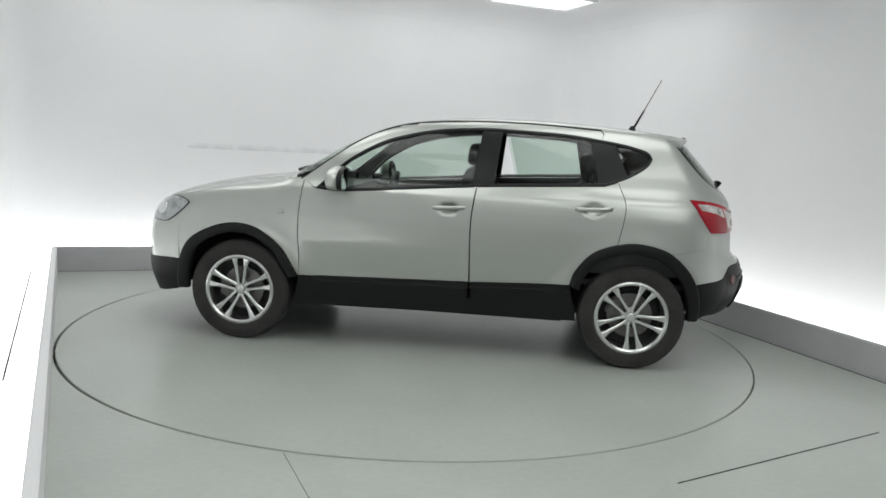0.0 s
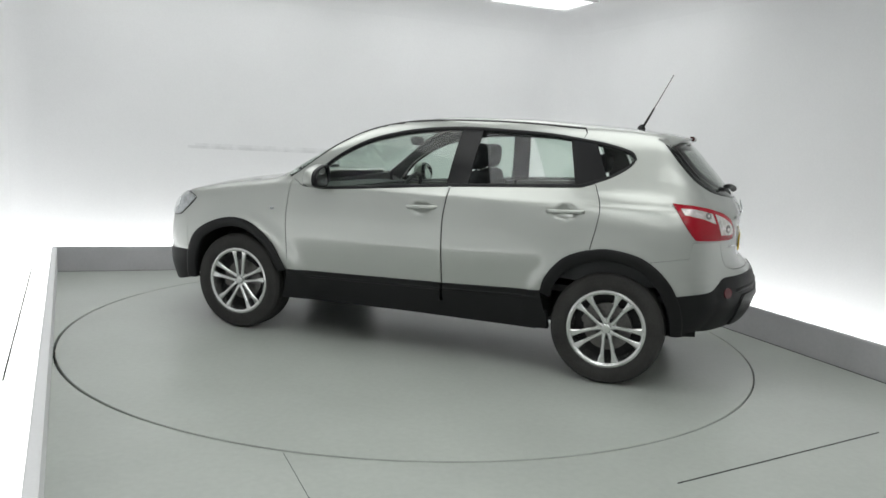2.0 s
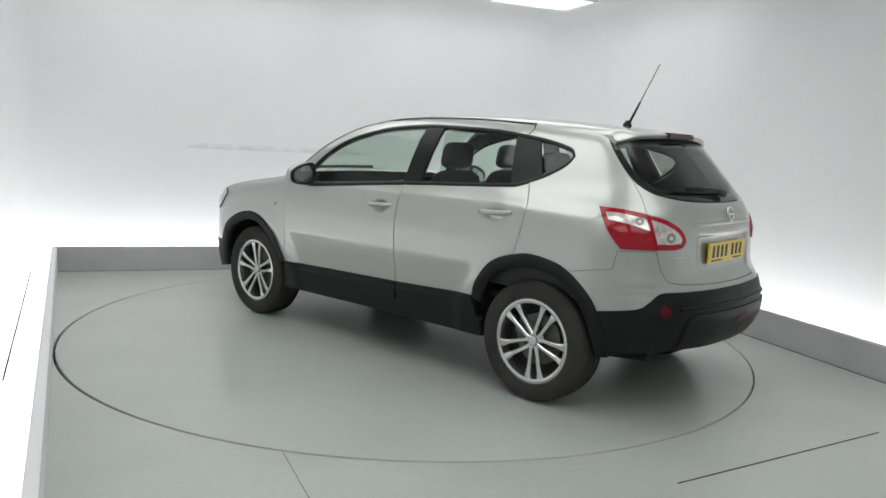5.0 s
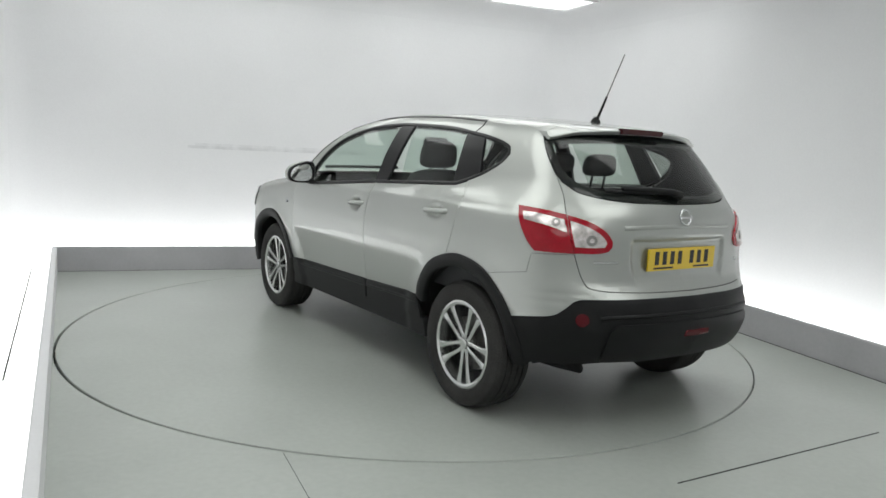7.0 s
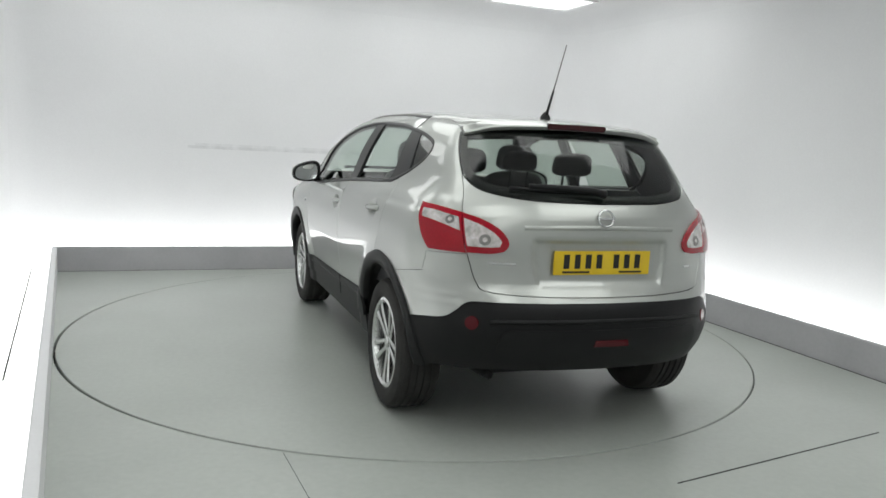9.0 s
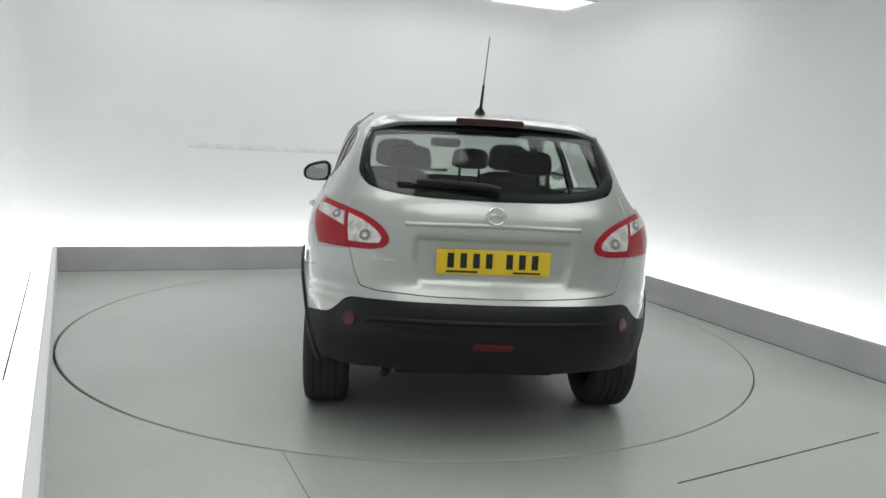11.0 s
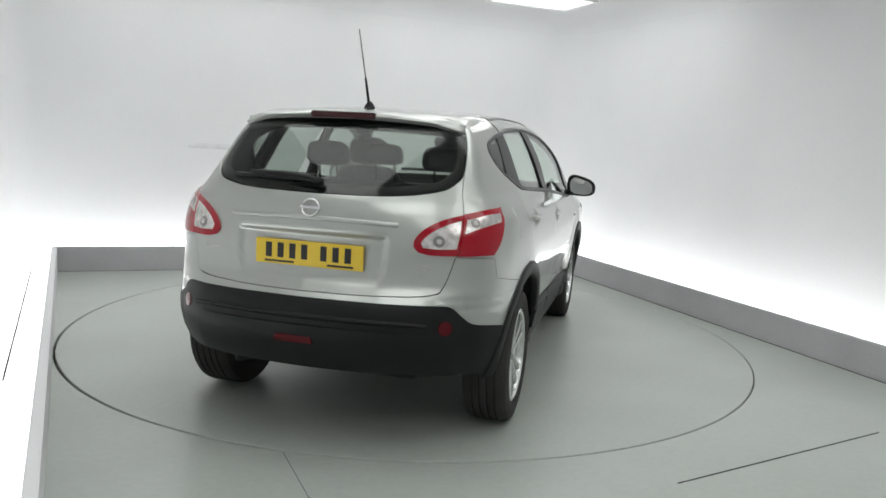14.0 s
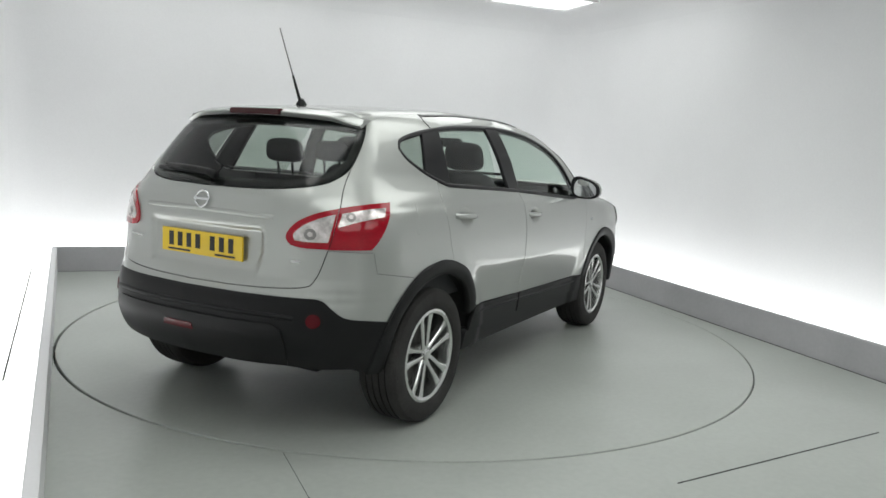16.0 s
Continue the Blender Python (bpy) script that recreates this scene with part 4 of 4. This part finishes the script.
# ledge over the plate, round emblem and name strip
grip = spline([(TAIL_S + 0.45, 1.052), (TAIL_S + 0.2, 1.058), (TAIL_S, 1.060)], 8)
gl = [(q[0], q[1] - 0.020) for q in grip]
both, lower = grip + other(grip, TAIL_S)[1:], gl + other(gl, TAIL_S)[1:]
band("tailgate_grip", both, lower, M_PAINT, GATE, offset=0.003, rows=3, bulge=0.005, label="silver grip moulding")
cx = float(on_side(np.array([(TAIL_S, 1.095)]))[0, 0]) - 0.006
ringpts = [(cx - 0.004 + 0.22 * 0.04 * math.sin(a), 0.040 * math.cos(a), 1.095 + 0.037 * math.sin(a)) for a in [2 * math.pi * i / 24 for i in range(25)]]
badge = tube("emblem", ringpts, 0.0055, M_CHROME, GATE, "round chrome emblem")
block("emblem_bar", (cx - 0.011, -0.050, 1.090), (cx - 0.004, 0.050, 1.100), M_CHROME, badge, 0.003)
strip = [(-2.01, 0.872), (-2.13, 0.872), (-2.13, 0.880), (-2.01, 0.880)]
shell("name_strip", strip, M_RIM, GATE, offset=0.003, step=0.02, rim=0.004, label="thin chrome name strip")
small = [(-2.03, 0.852), (-2.07, 0.852), (-2.07, 0.862), (-2.03, 0.862)]
shell("name_strip", small, M_RIM, GATE, offset=0.003, step=0.02, rim=0.004, flip=True, label="thin chrome name strip")
# rear wiper lying along the foot of the glass
wp = [on_side(np.array([(s, z)]))[0] for s, z in ((TAIL_S - 0.03, 1.188), (TAIL_S + 0.05, 1.202), (TAIL_S + 0.25, 1.212), (TAIL_S + 0.46, 1.215))]
wp = [q + slope(q[None])[0] * 0.022 for q in wp]
wiper = tube("rear_wiper", wp, 0.021, M_CLAD, GATE, "black rear wiper arm", r_end=0.012)
wb = [on_side(np.array([(TAIL_S + k, 1.202 + 0.012 * k)]))[0] for k in (0.02, 0.2, 0.4, 0.56)]
tube("wiper_blade", [q + slope(q[None])[0] * 0.010 for q in wb], 0.009, M_CLAD, wiper, "black wiper blade")

# top: roof, windscreen, bonnet
edge = on_side(np.array(DRIP))[:, :2]
roof_edge = [tuple(q) for q in edge if q[0] < 0.30]
front_y = roof_edge[0][1]
roof_front = [(0.30 + 0.05 * (1 - (y / front_y) ** 2), y) for y in np.linspace(-front_y, front_y, 15)]
rear_y = roof_edge[-1][1]
roof_rear = [(roof_edge[-1][0] + 0.0, y) for y in np.linspace(rear_y, -rear_y, 11)]
ROOF = shell("roof", loop(roof_edge, roof_rear, [(q[0], -q[1]) for q in reversed(roof_edge)], roof_front), M_PAINT, CAR, place=on_top, step=0.035, rim=0.012, label="silver roof panel")
ap = [tuple(q) for q in edge if 0.30 <= q[0]]
cowl_y = ap[0][1]
cowl = [(0.93 + 0.13 * (1 - (y / cowl_y) ** 2), y) for y in np.linspace(cowl_y, -cowl_y, 15)]
ws = loop(ap[::-1], cowl, [(q[0], -q[1]) for q in ap], roof_front)
shell("windscreen", ws, M_GLASS, CAR, place=on_top, offset=-0.004, gap=0.006, rim=0.004, step=0.05, label="clear curved windscreen")
bon = on_side(np.array(BONNET_SIDE))[:, :2]
bon = [tuple(q) for q in bon if q[1] > 0.02]
shell("bonnet", loop(bon, [(q[0], -q[1]) for q in reversed(bon)], [(q[0] + 0.012, q[1]) for q in reversed(cowl)]), M_PAINT, CAR, place=on_top, gap=0.003, step=0.035, label="silver bonnet")
wb = [on_top(np.array([(0.99 + 0.05 * (1 - (y / 0.6) ** 2), y)]))[0] + np.array((0, 0, 0.016)) for y in np.linspace(0.58, -0.1, 8)]
tube("front_wiper", wb, 0.011, M_CLAD, CAR, "black windscreen wiper")
# nose
side_cut = [(1.680, 0.52), (1.685, 0.70), (1.66, 0.965)]
bs = cut(BONNET_SIDE, (1.66, 0.965), (NOSE_S, 0.865))
FB = shell("front_bumper", loop(side_cut, bs, other(bs, NOSE_S), other(side_cut, NOSE_S), other(NOSE_BLACK, NOSE_S)[::-1], NOSE_BLACK[::-1]), M_PAINT, CAR, gap=0.001, step=0.03, label="silver front bumper")
nl = spline([(1.705, 0.32), (1.85, 0.29), (2.2, 0.27), (NOSE_S, 0.27)])
shell("bumper_cladding", loop(NOSE_BLACK, other(NOSE_BLACK, NOSE_S), other(nl, NOSE_S)[::-1], nl[::-1]), M_CLAD, FB, offset=0.006, step=0.03, rim=0.04, label="black plastic lower front bumper")

for right in (False, True):
    flank(right)
# fuel flap outline on the car's right
flap = [(-1.31, 1.105), (-1.44, 1.112), (-1.455, 1.10), (-1.495, 0.985), (-1.485, 0.972), (-1.33, 0.962), (-1.318, 0.975)]
shell("fuel_flap", flap, M_PAINT, CAR, offset=0.0018, step=0.02, rim=0.003, flip=True, label="silver fuel flap")

# aerial
ab = on_top(np.array([(-1.335, 0.0)]))[0]
aer = lathe("aerial", [(0.030, -0.006), (0.027, 0.010), (0.016, 0.026), (0.010, 0.034), (0.0, 0.036)], 16, M_CLAD, CAR, "black roof aerial")
aer.matrix_basis = Matrix.Translation(ab) @ pose(0, 0, 0, 90, 0, 0)
tip = Vector((-1.517, 0.0, 1.937))
root = Vector((ab[0] - 0.012, 0, ab[2] + 0.02))
inv = aer.matrix_basis.inverted()
knot = root + (tip - root) * 0.36
tube("aerial_base", [inv @ root, inv @ knot], 0.0085, M_CLAD, aer, r_end=0.006)
tube("aerial_rod", [inv @ knot, inv @ tip], 0.0034, M_DISC, aer, r_end=0.0028)

# underbody, exhaust and cabin
block("underbody", (-1.70, -0.45, 0.25), (1.90, 0.45, 0.50), M_DARK, CAR, 0.05)
block("rear_valance", (-1.98, -0.60, 0.40), (-1.50, 0.60, 0.46), M_DARK, CAR, 0.03)
block("floor_pan", (-0.90, -0.80, 0.27), (0.89, 0.80, 0.52), M_DARK, CAR, 0.03)
tube("exhaust", [(-1.2, 0.42, 0.24), (-1.6, 0.44, 0.27), (-1.82, 0.46, 0.30)], 0.024, M_DARK, CAR, "dull metal exhaust pipe")
tube("rear_axle", [(-1.315, -0.72, 0.30), (-1.315, 0.72, 0.30)], 0.05, M_DARK, CAR)


def lining():
    """Dark inner trim below the windows, following the body."""
    ss = np.linspace(-1.95, 0.95, 40)
    verts, faces = [], []
    zs = (0.55, 0.80, 1.0, 1.04)
    for sg in (1, -1):
        b = len(verts)
        for s in ss:
            for z in zs:
                zz = z + 0.06 * ramp(-s, -0.6, 1.2)
                q = on_side(np.array([(s, zz)]))[0]
                q = q - slope(q[None])[0] * 0.07
                verts.append((q[0], sg * q[1], q[2]))
        for i in range(len(ss) - 1):
            for j in range(3):
                faces.append((b + i * 4 + j, b + i * 4 + j + 1, b + (i + 1) * 4 + j + 1, b + (i + 1) * 4 + j))
    solid_mesh("cabin_lining", verts, faces, M_CABIN, CAR, "dark cabin side trim")
    block("cabin_floor", (-1.85, -0.74, 0.52), (1.0, 0.74, 0.56), M_CABIN, CAR, 0.01)
    block("load_cover", (-1.82, -0.62, 1.03), (-1.28, 0.62, 1.05), M_CABIN, CAR, 0.008, "dark load space cover")
    block("dashboard", (0.62, -0.70, 0.70), (1.02, 0.70, 1.06), M_CABIN, CAR, 0.05, "dark dashboard")
    # roof lining just under the roof
    xs, ys = np.linspace(-1.50, 0.22, 14), np.linspace(-0.52, 0.52, 9)
    g = np.array([(x, y) for x in xs for y in ys])
    p = on_top(g) - np.array((0, 0, 0.045))
    f = [(i * 9 + j, i * 9 + j + 1, (i + 1) * 9 + j + 1, (i + 1) * 9 + j) for i in range(13) for j in range(8)]
    solid_mesh("headliner", p, f, M_LINER, CAR, "pale grey roof lining")


lining()


def lean(x0, z0, k):
    def f(bm):
        for v in bm.verts:
            v.co.x -= (v.co.z - z0) * k
            v.co.y *= 1 - 0.12 * max(0, v.co.z - z0 - 0.3)
    return f


def seat(name, x, y, w, top, label):
    e = block(name, (x - 0.02, y - w, 0.56), (x + 0.50, y + w, 0.80), M_SEAT, CAR, 0.05, label, segments=3)
    block("backrest", (x - 0.10, y - w, 0.72), (x + 0.05, y + w, top), M_SEAT, e, 0.05, taper=lean(x, 0.72, 0.24), segments=3)
    return e


def cushion(name, mid, half, parent, k=0.55, tilt=0.0):
    """A plump rounded pad."""
    bm = bmesh.new()
    bmesh.ops.create_uvsphere(bm, u_segments=24, v_segments=14, radius=1)
    p = lambda q, e: math.copysign(abs(q) ** e, q)
    for v in bm.verts:
        x, y, z = v.co
        z = p(z, k)
        v.co = Vector((mid[0] + half[0] * p(x, 0.8) - tilt * half[2] * z, mid[1] + half[1] * p(y, k) * (1 - 0.07 * z), mid[2] + half[2] * z))
    return mesh_object(name, bm, M_SEAT, parent, smooth=True)


def headrest(parent, x, y, z, w=0.135, h=0.17, foot=0.10):
    hr = cushion("headrest", (x, y, z + h / 2), (0.055, w, h / 2), parent, tilt=0.12)
    for k in (-0.055, 0.055):
        tube("headrest_post", [(x, y + k, z + 0.02), (x + 0.02, y + k, z - foot)], 0.0075, M_CABIN, hr)


for y, x in ((-0.385, -0.04), (0.385, -0.18)):
    s = seat("front_seat", x, y, 0.25, 1.19, "charcoal cloth front seat")
    cushion("shoulder_pad", (x - 0.105, y, 1.09), (0.075, 0.235, 0.14), s, tilt=0.24)
    headrest(s, x - 0.13, y, 1.235, 0.135, 0.18)
s = seat("rear_bench", -0.92, 0.0, 0.62, 1.17, "charcoal cloth rear bench")
for y in (-0.345, 0.0, 0.345):
    headrest(s, -1.06, y, 1.268 if y == 0 else 1.245, 0.102 if y == 0 else 0.125, 0.115 if y == 0 else 0.14)
# steering wheel on the right, inner mirror
sw = [(0.52 - 0.35 * 0.18 * math.sin(a), -0.37 + 0.18 * math.cos(a), 0.98 + 0.165 * math.sin(a)) for a in [2 * math.pi * i / 24 for i in range(25)]]
stw = tube("steering_wheel", sw, 0.015, M_CABIN, CAR, "black steering wheel")
tube("steering_column", [(0.54, -0.37, 0.97), (0.72, -0.37, 0.90)], 0.05, M_CABIN, stw)
block("inner_mirror", (0.30, -0.11, 1.375), (0.33, 0.11, 1.44), M_CABIN, CAR, 0.012, "black inner mirror")


# ---- motion: the disc and the car on it turn at a steady speed ----
def motions():
    rows = [(0.5 * i, HEAD + SPIN * 0.5 * i + SLOWING * (0.5 * i) ** 2) for i in range(33)]
    walk(TABLE, [(t, pose(RC.x + 0.004, RC.y + 0.002, 0, 0, 0, a)) for t, a in rows])
    walk(CAR, [(t, pose(*PIVOT, 0, 0, 0, a) @ pose(CAR_OFF[0], CAR_OFF[1], 0)) for t, a in rows])


motions()
